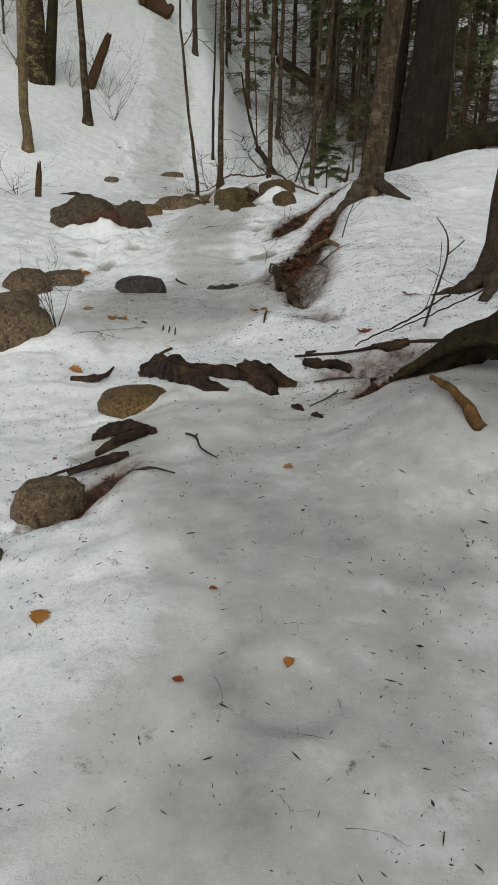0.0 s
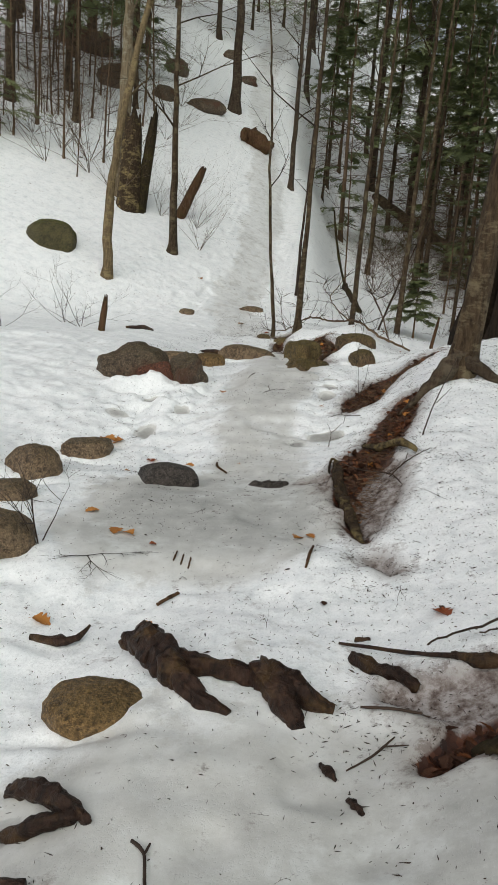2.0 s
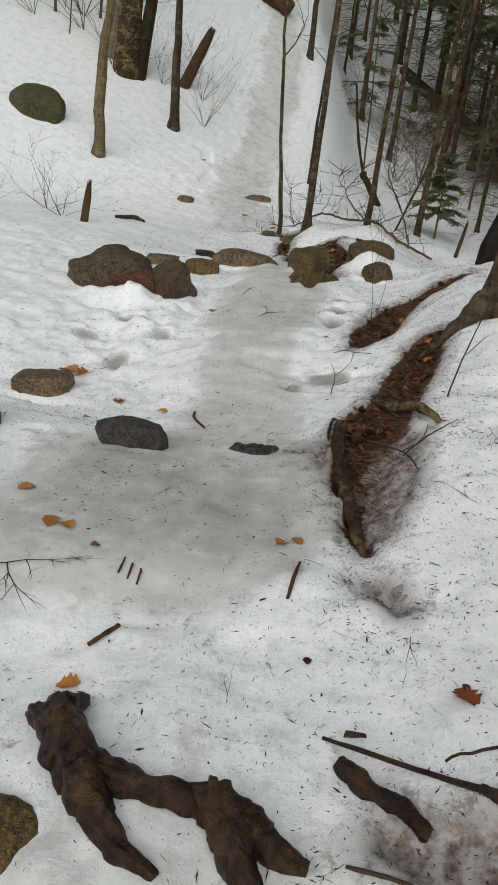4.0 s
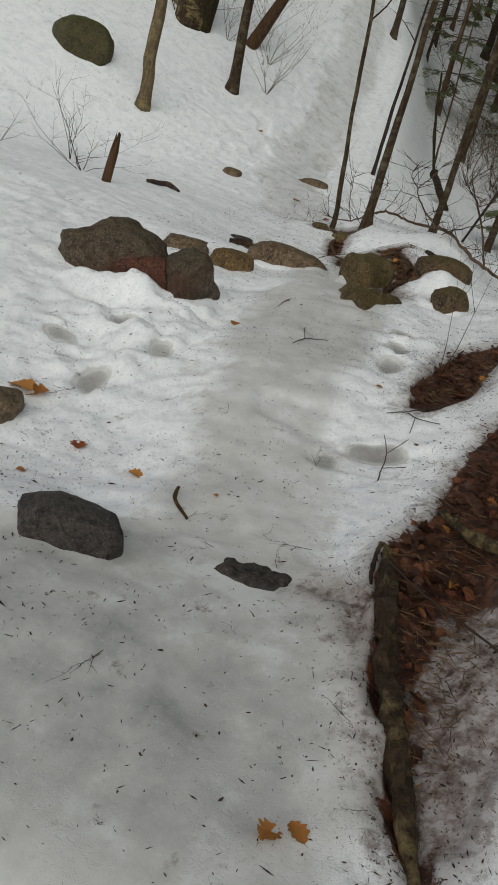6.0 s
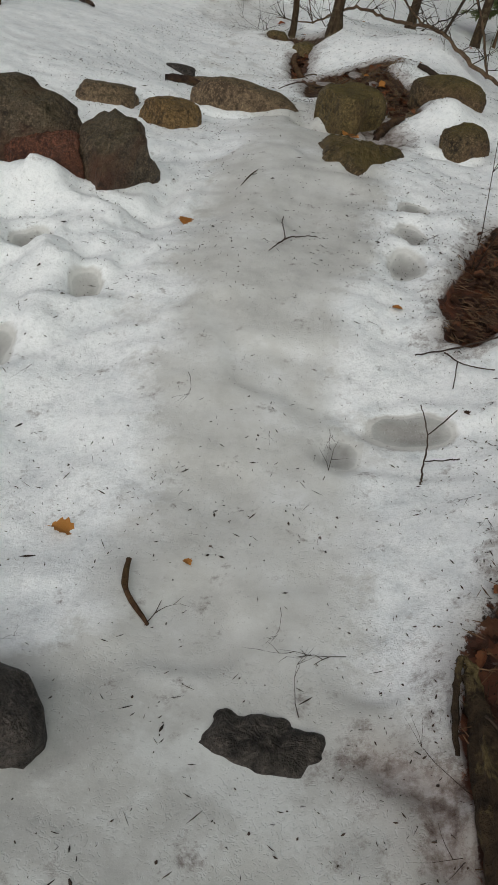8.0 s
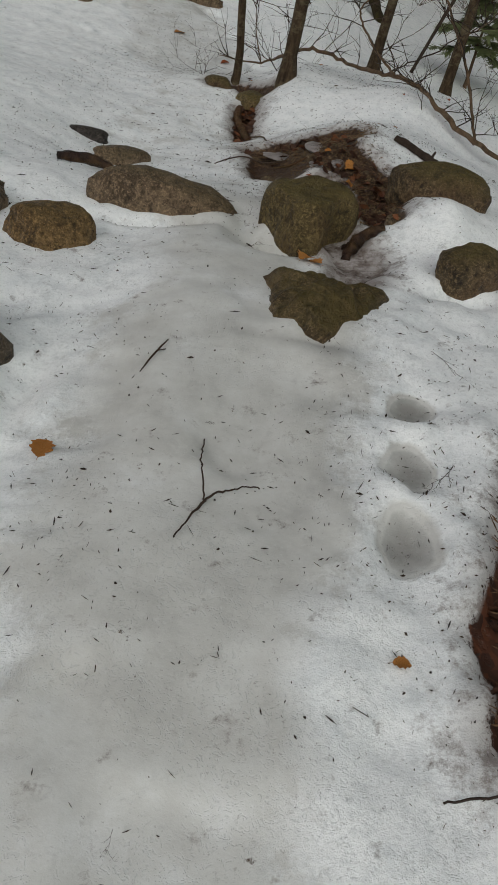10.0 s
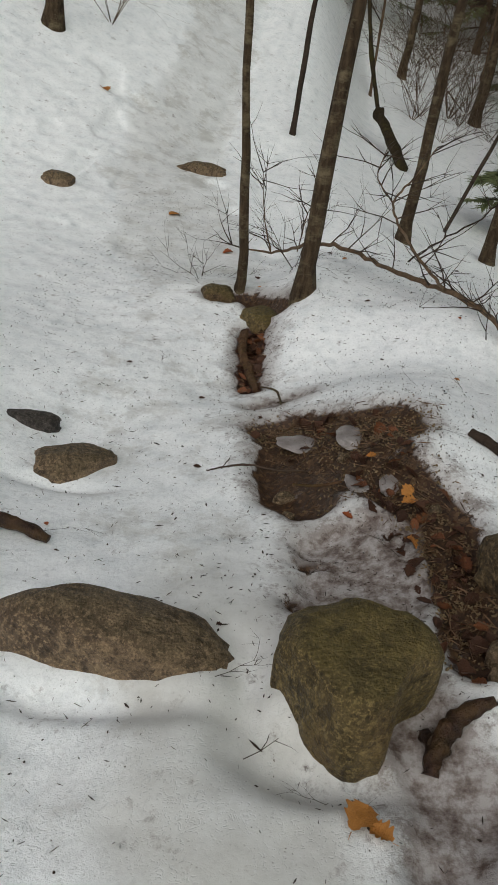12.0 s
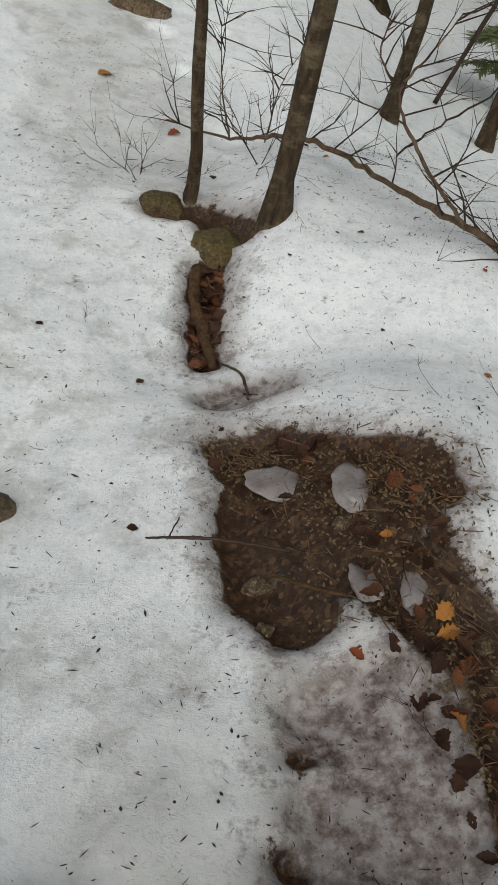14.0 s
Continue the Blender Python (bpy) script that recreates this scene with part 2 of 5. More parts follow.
ROCK_GREEN = rock_material("moss_green_granite", (0.035, 0.03, 0.012), (0.10, 0.085, 0.035), (0.095, 0.098, 0.018), 0.95)
BARK_GREY = bark_material("grey_brown_bark", (0.018, 0.011, 0.006), (0.095, 0.064, 0.036), (0.23, 0.19, 0.115), 0.55, 8.0)
BARK_DARK = bark_material("dark_conifer_bark", (0.022, 0.015, 0.010), (0.095, 0.066, 0.042), (0.17, 0.145, 0.10), 0.4, 6.0)
BARK_BLACK = bark_material("old_conifer_bark", (0.007, 0.005, 0.003), (0.036, 0.023, 0.014), (0.075, 0.06, 0.035), 0.3, 5.0)
BARK_PALE = bark_material("pale_lichened_bark", (0.10, 0.075, 0.045), (0.24, 0.19, 0.12), (0.36, 0.35, 0.27), 0.55)
BARK_GOLD = bark_material("golden_lichened_bark", (0.07, 0.048, 0.026), (0.22, 0.165, 0.09), (0.34, 0.27, 0.13), 0.6, 7.0)
BARK_THIN = bark_material("dark_sapling_bark", (0.022, 0.015, 0.011), (0.07, 0.048, 0.034), (0.2, 0.18, 0.14), 0.15)
BARK_BROWN = bark_material("brown_sapling_bark", (0.06, 0.037, 0.022), (0.19, 0.122, 0.072), (0.22, 0.19, 0.14), 0.3)
TWIG = plain_material("dark_twig", (0.018, 0.011, 0.008), (0.06, 0.038, 0.025), 20)
DEADWOOD = bark_material("wet_dead_wood", (0.007, 0.004, 0.003), (0.06, 0.031, 0.020), (0.19, 0.11, 0.04), 0.3, 9.0, 0.45)
ROTWOOD = bark_material("rotten_brown_wood", (0.04, 0.02, 0.01), (0.13, 0.07, 0.035), (0.09, 0.08, 0.02), 0.3, 4.0)
FRESHWOOD = bark_material("split_yellow_wood", (0.07, 0.035, 0.012), (0.28, 0.15, 0.05), (0.1, 0.06, 0.03), 0.2, 2.0)
BARK_OLD = bark_material("old_wet_bark", (0.016, 0.010, 0.006), (0.075, 0.05, 0.028), (0.30, 0.23, 0.10), 0.7, 14.0)
MOSSBARK = bark_material("moss_grown_bark", (0.012, 0.008, 0.004), (0.05, 0.036, 0.016), (0.07, 0.06, 0.012), 0.55, 12.0)
LEAF_BROWN = plain_material("brown_leaf", (0.008, 0.004, 0.003), (0.095, 0.038, 0.018), 60, 0.6)
LEAF_ORANGE = plain_material("orange_leaf", (0.28, 0.10, 0.02), (0.50, 0.22, 0.05), 60, 0.6)
LEAF_DULL = plain_material("dull_rust_leaf", (0.035, 0.011, 0.006), (0.21, 0.075, 0.028), 60, 0.5)
LEAF_RED = plain_material("rust_red_leaf", (0.20, 0.045, 0.015), (0.36, 0.10, 0.03), 60, 0.6)
NEEDLE = plain_material("conifer_needles", (0.095, 0.12, 0.048), (0.21, 0.235, 0.10), 8, 0.7)
DEBRIS = plain_material("bark_crumbs", (0.012, 0.008, 0.006), (0.06, 0.036, 0.024), 30)
PEBBLE = plain_material("soil_pebbles", (0.035, 0.024, 0.012), (0.19, 0.132, 0.07), 40)


# ---- the lie of the land ----
def sst(a, b, v):
    """Smooth step from 0 at a to 1 at b."""
    u = np.clip((v - a) / (b - a), 0.0, 1.0)
    return u * u * (3 - 2 * u)


def ramp(v, s):
    """A softened max(v, 0)."""
    return 0.5 * (v + np.sqrt(v * v + s * s))


def hump(x, y, cx, cy, rx, ry, h):
    return h * np.exp(-((x - cx) / rx) ** 2 - ((y - cy) / ry) ** 2)


def trail_x(y):
    """The middle of the trodden trail."""
    return -0.02 - 0.42 * sst(5.0, 9.5, y) - 0.75 * sst(9.5, 12.5, y) - 1.0 * sst(13.0, 17.0, y) - 2.6 * sst(18.0, 40.0, y) + 1.5 * sst(40, 60, y)


def ground_z(x, y):
    """The height of the snow, without its fine relief."""
    z = 0.20 + 0.26 * sst(-1.0, 2.6, y) + 0.04 * sst(3.9, 4.5, y) + 0.06 * sst(4.5, 6.4, y)
    z = z + 0.25 * sst(7.0, 8.6, y) + 0.10 * sst(8.6, 10.2, y) - 0.10 * sst(10.5, 11.6, y)
    z = z - 0.10 * sst(12.3, 13.6, y) + 0.26 * sst(14.0, 16.8, y) * sst(0.5, -1.0, x) - 0.08 * sst(0.0, 1.0, x) * sst(14.0, 16.0, y)
    # the bank on the right of the trail
    z = z + 0.24 * sst(0.30, 1.1, x) * sst(2.4, 3.6, y) * sst(11.0, 9.0, y) + hump(x, y, 1.5, 7.4, 1.05, 1.9, 0.24) + hump(x, y, 0.55, 6.5, 0.42, 1.1, 0.17)
    z = z + hump(x, y, 2.6, 10.3, 1.2, 2.0, 0.38) + 0.25 * sst(1.4, 3.5, x) * sst(12, 9, y)
    # the humps beside the bare soil
    z = z + hump(x, y, 0.15, 12.9, 0.42, 0.75, 0.16) + hump(x, y, 0.25, 10.8, 0.3, 0.45, 0.10) + hump(x, y, -0.15, 11.5, 0.3, 0.6, 0.16)
    z = z + 0.26 * sst(-1.0, -0.5, x) * sst(12.5, 13.3, y) * sst(15.4, 14.4, y) + hump(x, y, 0.95, 7.5, 0.45, 0.6, 0.12)
    # the soil bank and the foot of the saplings stand higher, the trodden side lower
    z = z + hump(x, y, -0.22, 11.9, 0.42, 0.55, 0.13) + hump(x, y, 0.35, 11.6, 0.5, 0.8, 0.19) + hump(x, y, -0.95, 13.85, 0.8, 0.6, 0.16)
    z = z + hump(x, y, -0.25, 12.35, 0.35, 0.35, 0.07) - hump(x, y, -1.45, 11.9, 0.42, 0.7, 0.12) - hump(x, y, -0.95, 12.6, 0.28, 0.35, 0.10)
    z = z + 0.045 * sst(8.2, 9.2, y) * sst(11.2, 10.4, y) + hump(x, y, -0.22, 9.45, 0.25, 0.3, 0.05) - hump(x, y, -0.6, 4.75, 0.4, 0.35, 0.07) + hump(x, y, 0.16, 5.1, 0.25, 0.3, 0.07)
    z = z + hump(x, y, 0.85, 3.05, 0.3, 0.35, 0.16) + hump(x, y, 0.22, 6.5, 0.14, 0.3, 0.06) - hump(x, y, -0.75, 6.98, 0.3, 0.2, 0.03)
    # the left side lies lower near the start
    z = z - 0.16 * sst(-0.2, -0.9, x) * sst(5.2, 4.0, y) + 0.10 * sst(-1.6, -3.0, x) * sst(4, 7, y) - 0.11 * sst(-0.6, -1.1, x) * sst(6.3, 6.9, y) * sst(11.5, 10.0, y)
    # the hillside beyond, with a gully on its right
    start = 17.2 + 0.9 * np.clip(x + 1.9, -9.0, 0.0)
    left = 0.40 * ramp(y - start, 0.8) + 0.05 * ramp(y - 36, 4)
    right = 0.10 * ramp(y - 17.0, 1.0) + 0.24 * ramp(y - 25.0, 4.0) + 0.06 * ramp(y - 40, 4) - 0.25 * sst(0.3, 2.5, x) * sst(11.5, 14.5, y)
    edge = sst(0.0, 1.0, (x - trail_x(y) - 0.9) / (0.8 + 0.09 * ramp(y - 16, 2)))
    return z + left + (right - left) * edge


def lattice(ix, iy, iz, seed):
    """Repeatable random values from 0 to 1 on a whole-number lattice."""
    h = (ix * 374761393 + iy * 668265263 + iz * 2147483647 + seed * 974711) & 0xFFFFFFFF
    h = ((h ^ (h >> 13)) * 1274126177) & 0xFFFFFFFF
    h = ((h ^ (h >> 16)) * 2246822519) & 0xFFFFFFFF
    return (h ^ (h >> 15)) / 4294967295.0


def vnoise(x, y, z, seed=0):
    """Smooth noise from -1 to 1."""
    x, y, z = np.broadcast_arrays(np.asarray(x, float), np.asarray(y, float), np.asarray(z, float))
    i, j, k = (np.floor(a).astype(np.int64) for a in (x, y, z))
    u, v, w = x - i, y - j, z - k
    u, v, w = (a * a * (3 - 2 * a) for a in (u, v, w))
    out = 0.0
    for a in (0, 1):
        for b in (0, 1):
            for c in (0, 1):
                out = out + lattice(i + a, j + b, k + c, seed) * (u if a else 1 - u) * (v if b else 1 - v) * (w if c else 1 - w)
    return 2 * out - 1


def fbm(x, y, z, octaves=4, seed=0):
    total, amp = 0.0, 0.5
    for o in range(octaves):
        total = total + amp * vnoise(x * 2 ** o, y * 2 ** o, z * 2 ** o, seed + o)
        amp *= 0.5
    return total


def strip(x, y, line, soft):
    """1 inside a band along a line of (x, y, half width), falling to 0 past its edge."""
    best = np.full(np.shape(x), 9.0)
    for (ax, ay, aw), (bx, by, bw) in zip(line, line[1:]):
        u = np.clip(((x - ax) * (bx - ax) + (y - ay) * (by - ay)) / ((bx - ax) ** 2 + (by - ay) ** 2), 0, 1)
        d = np.hypot(x - ax - u * (bx - ax), y - ay - u * (by - ay)) - (aw + u * (bw - aw))
        best = np.minimum(best, d)
    return sst(soft, -soft, best)


LITTER_BANDS = [
    [(0.38, 5.42, 0.02), (0.36, 5.75, 0.08), (0.36, 6.03, 0.13), (0.36, 6.30, 0.18), (0.37, 6.62, 0.19), (0.50, 6.95, 0.16), (0.60, 7.4, 0.15), (0.68, 7.78, 0.10)],
    [(0.25, 8.12, 0.07), (0.36, 8.38, 0.16), (0.42, 8.65, 0.15), (0.52, 8.95, 0.15), (0.70, 9.05, 0.13), (0.95, 9.1, 0.10)],
    [(-0.83, 12.66, 0.05), (-0.87, 12.95, 0.07), (-0.90, 13.3, 0.07)],
    [(0.62, 3.75, 0.05), (0.75, 3.85, 0.10), (0.95, 3.75, 0.12)],
    [(-0.62, 2.78, 0.10), (-0.45, 3.0, 0.05)],
]
SOIL_BANDS = [
    [(-0.73, 12.08, 0.07), (-0.60, 12.0, 0.15), (-0.42, 11.87, 0.16), (-0.25, 11.82, 0.14), (-0.16, 11.72, 0.07)],
    [(-0.35, 11.62, 0.20), (-0.25, 11.45, 0.11), (-0.08, 11.22, 0.10), (-0.03, 10.9, 0.09), (-0.03, 10.62, 0.07)],
    [(-0.60, 11.80, 0.13), (-0.54, 11.50, 0.13), (-0.48, 11.38, 0.09)],
    [(-0.49, 11.03, 0.03), (-0.42, 11.05, 0.03)],
    [(-0.48, 10.78, 0.04), (-0.42, 10.76, 0.035)],
    [(-1.22, 13.72, 0.05), (-1.0, 13.78, 0.07), (-0.80, 13.50, 0.09)],
]
WET_BANDS = [
    [(-0.42, 11.12, 0.10), (-0.28, 11.12, 0.15), (-0.26, 10.88, 0.15), (-0.40, 10.86, 0.10)],
    [(-0.22, 10.45, 0.09), (-0.12, 10.22, 0.10), (-0.12, 10.0, 0.08)],
    [(0.42, 5.55, 0.06), (0.46, 5.90, 0.12), (0.48, 6.22, 0.12)],
    [(0.50, 4.15, 0.05), (0.75, 4.05, 0.14)],
    [(-0.72, 12.38, 0.10), (-0.60, 12.4, 0.07)],
    [(0.44, 5.2, 0.05), (0.52, 5.05, 0.02)],
    [(0.02, 6.40, 0.012), (0.14, 6.34, 0.03), (0.16, 6.2, 0.02)],
]
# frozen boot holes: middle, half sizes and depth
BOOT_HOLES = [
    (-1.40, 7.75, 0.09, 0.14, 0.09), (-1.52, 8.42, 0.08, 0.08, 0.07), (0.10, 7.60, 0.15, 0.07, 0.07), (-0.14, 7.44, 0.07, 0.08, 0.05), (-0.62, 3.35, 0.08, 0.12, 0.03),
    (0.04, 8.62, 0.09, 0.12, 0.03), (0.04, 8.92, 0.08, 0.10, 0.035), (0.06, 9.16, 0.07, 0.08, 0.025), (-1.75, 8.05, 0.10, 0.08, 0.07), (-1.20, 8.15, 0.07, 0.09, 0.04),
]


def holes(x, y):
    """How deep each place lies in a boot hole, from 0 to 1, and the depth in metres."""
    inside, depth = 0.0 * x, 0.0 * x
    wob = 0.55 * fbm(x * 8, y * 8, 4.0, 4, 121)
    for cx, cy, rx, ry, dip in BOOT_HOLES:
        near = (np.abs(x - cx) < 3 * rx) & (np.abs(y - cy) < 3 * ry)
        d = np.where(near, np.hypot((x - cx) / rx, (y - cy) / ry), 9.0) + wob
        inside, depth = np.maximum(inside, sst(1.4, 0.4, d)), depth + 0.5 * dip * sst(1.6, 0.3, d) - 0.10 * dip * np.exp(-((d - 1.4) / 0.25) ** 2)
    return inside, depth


def masks(x, y):
    """How far the ground is trodden ice, leaf litter, bare soil and wet ice, each from 0 to 1."""
    wob = 0.06 * fbm(x * 5, y * 5, 0.0, 3, 11)
    wide = 0.42 * fbm(x * 1.5, y * 1.5, 3.0, 5, 21)
    lo = -0.55 + 0.28 * sst(3.4, 2.4, y) - 0.75 * sst(4.6, 5.4, y) * sst(6.6, 6.2, y) - 0.25 * sst(6.6, 8.0, y) - 0.2 * sst(9.0, 10.5, y)
    hi = 1.6 - 1.6 * sst(4.0, 4.8, y) + 0.38 * sst(4.9, 5.4, y) * sst(6.7, 6.2, y) - 0.12 * sst(6.5, 8.0, y) - 0.35 * sst(9.6, 11, y)
    near = sst(0.34, -0.34, lo - x + wide) * sst(0.32, -0.32, x - hi + wide) * sst(11.5, 10.0, y)
    near = near * (1 - 0.75 * np.exp(-((y - 4.75) / 0.35) ** 2) * sst(-0.9, -0.5, x))
    near = near * (1 - 0.65 * np.exp(-((y - 4.25) / 0.5) ** 2)) * (1 - 0.35 * np.exp(-((x + 0.2) / 0.35) ** 2 - ((y - 3.6) / 0.4) ** 2))
    far = (0.33 + 0.12 * sst(13.0, 15.0, y)) * sst(0.35, -0.1, np.abs(x - trail_x(y)) - 0.45 + wide * 0.7) * sst(10.0, 11.5, y)
    ice = np.clip(near * (1 - 0.2 * sst(6.3, 6.7, y)) + far, 0, 1)
    # over 1 inside boot holes, which the snow material paints darker as shade
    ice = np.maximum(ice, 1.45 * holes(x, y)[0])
    litter, soil, wet = 0 * ice, 0 * ice, 0 * ice
    for line in LITTER_BANDS:
        litter = np.maximum(litter, strip(x + wob, y + wob, line, 0.055))
    for line in SOIL_BANDS:
        soil = np.maximum(soil, strip(x + wob, y - wob, line, 0.06))
    for line in WET_BANDS:
        wet = np.maximum(wet, strip(x - wob, y + wob, line, 0.05))
    return ice, litter, soil, wet


def stain(x, y):
    """How far dirt has spread into the snow round the bare patches."""
    out = 0.0 * x
    for line in LITTER_BANDS + SOIL_BANDS + WET_BANDS:
        out = np.maximum(out, strip(x, y, [(a, b, c + 0.08) for a, b, c in line], 0.22))
    return out


def height(x, y):
    """The height of the ground with its relief."""
    ice, litter, soil, wet = masks(x, y)
    bare = np.maximum(np.maximum(litter, soil), 0.7 * wet)
    rough = (1 - 0.75 * np.minimum(ice, 1.0)) * (1 - bare) * (1 - 0.45 * sst(9.8, 11.5, y))
    z = ground_z(x, y) + rough * (0.035 * fbm(x * 1.7, y * 1.7, 0.5, 3, 31) + 0.028 * fbm(x * 6, y * 6, 1.5, 3, 41))
    z = z + ice * 0.03 * fbm(x * 1.1, y * 1.1, 2.5, 2, 51) - 0.07 * bare + 0.02 * bare * fbm(x * 14, y * 14, 0.2, 2, 61)
    # lumps where boots have churned the snow by the boulders
    churn = np.exp(-((x + 1.45) / 0.55) ** 2 - ((y - 8.3) / 0.8) ** 2) + 0.6 * np.exp(-((x - 0.1) / 0.25) ** 2 - ((y - 8.6) / 0.9) ** 2)
    z = z + churn * rough * (0.13 * fbm(x * 3.1, y * 3.1, 7.0, 4, 71) + 0.05 * np.maximum(fbm(x * 7.5, y * 7.5, 2.0, 3, 72), 0) - 0.01)
    z = z + hump(x, y, -1.62, 8.78, 0.22, 0.11, 0.17 + 0.06 * fbm(x * 9, y * 9, 3.0, 3, 131)) + hump(x, y, -1.95, 8.70, 0.16, 0.12, 0.08) + hump(x, y, 0.22, 10.55, 0.17, 0.18, 0.10)
    # melted hollows round the stones
    for cx, cy, rx, ry, dip in ((-0.50, 10.24, 0.12, 0.10, 0.10), (-0.34, 10.20, 0.16, 0.07, 0.08), (-0.60, 10.42, 0.06, 0.14, 0.07), (-1.0, 10.33, 0.34, 0.05, 0.05), (-0.22, 6.40, 0.22, 0.14, 0.012), (-0.82, 6.20, 0.28, 0.10, 0.02), (-1.32, 8.79, 0.22, 0.05, 0.06), (-1.10, 9.05, 0.05, 0.2, 0.05), (-0.23, 9.42, 0.16, 0.05, 0.03), (-1.46, 11.46, 0.22, 0.05, 0.04), (-0.54, 3.82, 0.22, 0.05, 0.05), (-0.71, 2.70, 0.2, 0.05, 0.04), (0.30, 10.0, 0.14, 0.05, 0.06), (-1.72, 6.98, 0.25, 0.05, 0.05), (-1.74, 6.03, 0.25, 0.05, 0.05), (-1.45, 4.80, 0.25, 0.05, 0.06)):
        z = z - hump(x, y, cx, cy, rx, ry, dip)
    z = z - holes(x, y)[1]
    z = z + (rough * 0.006 + churn * 0.022) * fbm(x * 17, y * 17, 6.0, 2, 97)
    # frozen dents in the ice and crust
    z = z - 0.018 * (1 - bare) * sst(0.15, 0.55, vnoise(x * 4.6 + 5, y * 3.6, 9.0, 91)) * sst(12, 10, y)
    z = z + 0.006 * rough * np.abs(fbm(x * 13, y * 13, 3.3, 2, 95)) * 2
    # old boot prints beside the trail
    track = sst(0.25, 0.5, np.abs(x - trail_x(y))) * sst(1.5, 0.7, np.abs(x - trail_x(y))) * sst(13.5, 15.5, y) * sst(40, 30, y)
    z = z - track * 0.04 * sst(0.15, 0.6, vnoise(x * 5.0, y * 3.6, 4.0, 81))
    return z


# ---- mesh tools ----
class Build:
    """Gathers vertices and faces for one mesh."""

    def __init__(self):
        self.v, self.f = [], []

    def tube(self, pts, radii, n=6, knobs=0.0, seed=0):
        pts = [Vector(p) for p in pts]
        base = len(self.v)
        side = None
        for k, p in enumerate(pts):
            d = (pts[min(k + 1, len(pts) - 1)] - pts[max(k - 1, 0)]).normalized()
            if side is None:
                side = d.orthogonal().normalized()
            side = (side - d * side.dot(d)).normalized()
            up = d.cross(side)
            for a in range(n):
                w = 2 * math.pi * a / n
                r = radii[k] * (1 + knobs * noise.noise(Vector((math.cos(w) * 1.5 + seed, math.sin(w) * 1.5, k * 0.3))) + 0.6 * knobs * noise.noise(Vector((math.cos(w) * 4.0 + seed, math.sin(w) * 4.0, k * 0.13 + 7))))
                self.v.append(p + side * (r * math.cos(w)) + up * (r * math.sin(w)))
            if k:
                o = base + (k - 1) * n
                for a in range(n):
                    b = (a + 1) % n
                    self.f.append((o + a, o + b, o + n + b, o + n + a))
        self.f.append(tuple(range(base + n - 1, base - 1, -1)))
        self.f.append(tuple(range(len(self.v) - n, len(self.v))))

    def blade(self, p, d, w, side):
        o = len(self.v)
        self.v += [p - side * w, p + side * w, p + d]
        self.f.append((o, o + 1, o + 2))

    def mesh(self, name, mat, smooth=True):
        me = bpy.data.meshes.new(name)
        me.from_pydata([tuple(v) for v in self.v], [], self.f)
        me.materials.append(mat)
        me.polygons.foreach_set("use_smooth", [smooth] * len(me.polygons))
        return me


def part(name, me, parent, label=""):
    ob = new(name, me)
    ob.parent = parent
    if label:
        ob["label"] = label
    return ob


def thing(name, label, category, group="", at=None):
    ob = new(name)
    ob.empty_display_size = 0.1
    if at:
        ob.matrix_basis = at
    return tagged(ob, label, category, group)


def hz(x, y):
    return float(height(np.array([float(x)]), np.array([float(y)]))[0])


# ---- the ground: one sheet of snow, ice and bare soil ----
def spaced(lo, hi, step, far_lo, far_hi, grow):
    mid = list(np.arange(lo, hi + step / 2, step))
    s, v, right = step, hi, []
    while v < far_hi:
        s *= grow
        v += s
        right.append(v)
    s, v, left = step, lo, []
    while v > far_lo:
        s *= grow
        v -= s
        left.append(v)
    return np.array(left[::-1] + mid + right)


def build_ground():
    xs = spaced(-4.4, 1.7, 0.026, -400, 400, 1.05)
    ys = spaced(0.9, 17.0, 0.024, -300, 900, 1.035)
    gx, gy = np.meshgrid(xs, ys)
    x, y = gx.ravel(), gy.ravel()
    z = height(x, y)
    z = z - 0.40 * np.maximum(y - 75, 0)
    nx, ny = len(xs), len(ys)
    i = (np.arange(ny - 1)[:, None] * nx + np.arange(nx - 1)[None, :]).ravel()
    quads = np.stack([i, i + 1, i + nx + 1, i + nx], 1)
    me = bpy.data.meshes.new("ground")
    me.vertices.add(len(x))
    me.vertices.foreach_set("co", np.stack([x, y, z], 1).astype(np.float32).ravel())
    me.loops.add(quads.size)
    me.loops.foreach_set("vertex_index", quads.ravel().astype(np.int32))
    me.polygons.add(len(quads))
    me.polygons.foreach_set("loop_start", (np.arange(len(quads)) * 4).astype(np.int32))
    me.polygons.foreach_set("use_smooth", np.ones(len(quads), bool))
    me.update(calc_edges=True)
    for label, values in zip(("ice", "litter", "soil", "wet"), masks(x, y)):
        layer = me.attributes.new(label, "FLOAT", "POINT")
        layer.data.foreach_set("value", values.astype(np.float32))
    layer = me.attributes.new("stain", "FLOAT", "POINT")
    layer.data.foreach_set("value", stain(x, y).astype(np.float32))
    me.materials.append(SNOW)
    return tagged(new("ground", me), "snow and trodden grey ice on a wooded slope", "snow", kind="structure")


ground = build_ground()


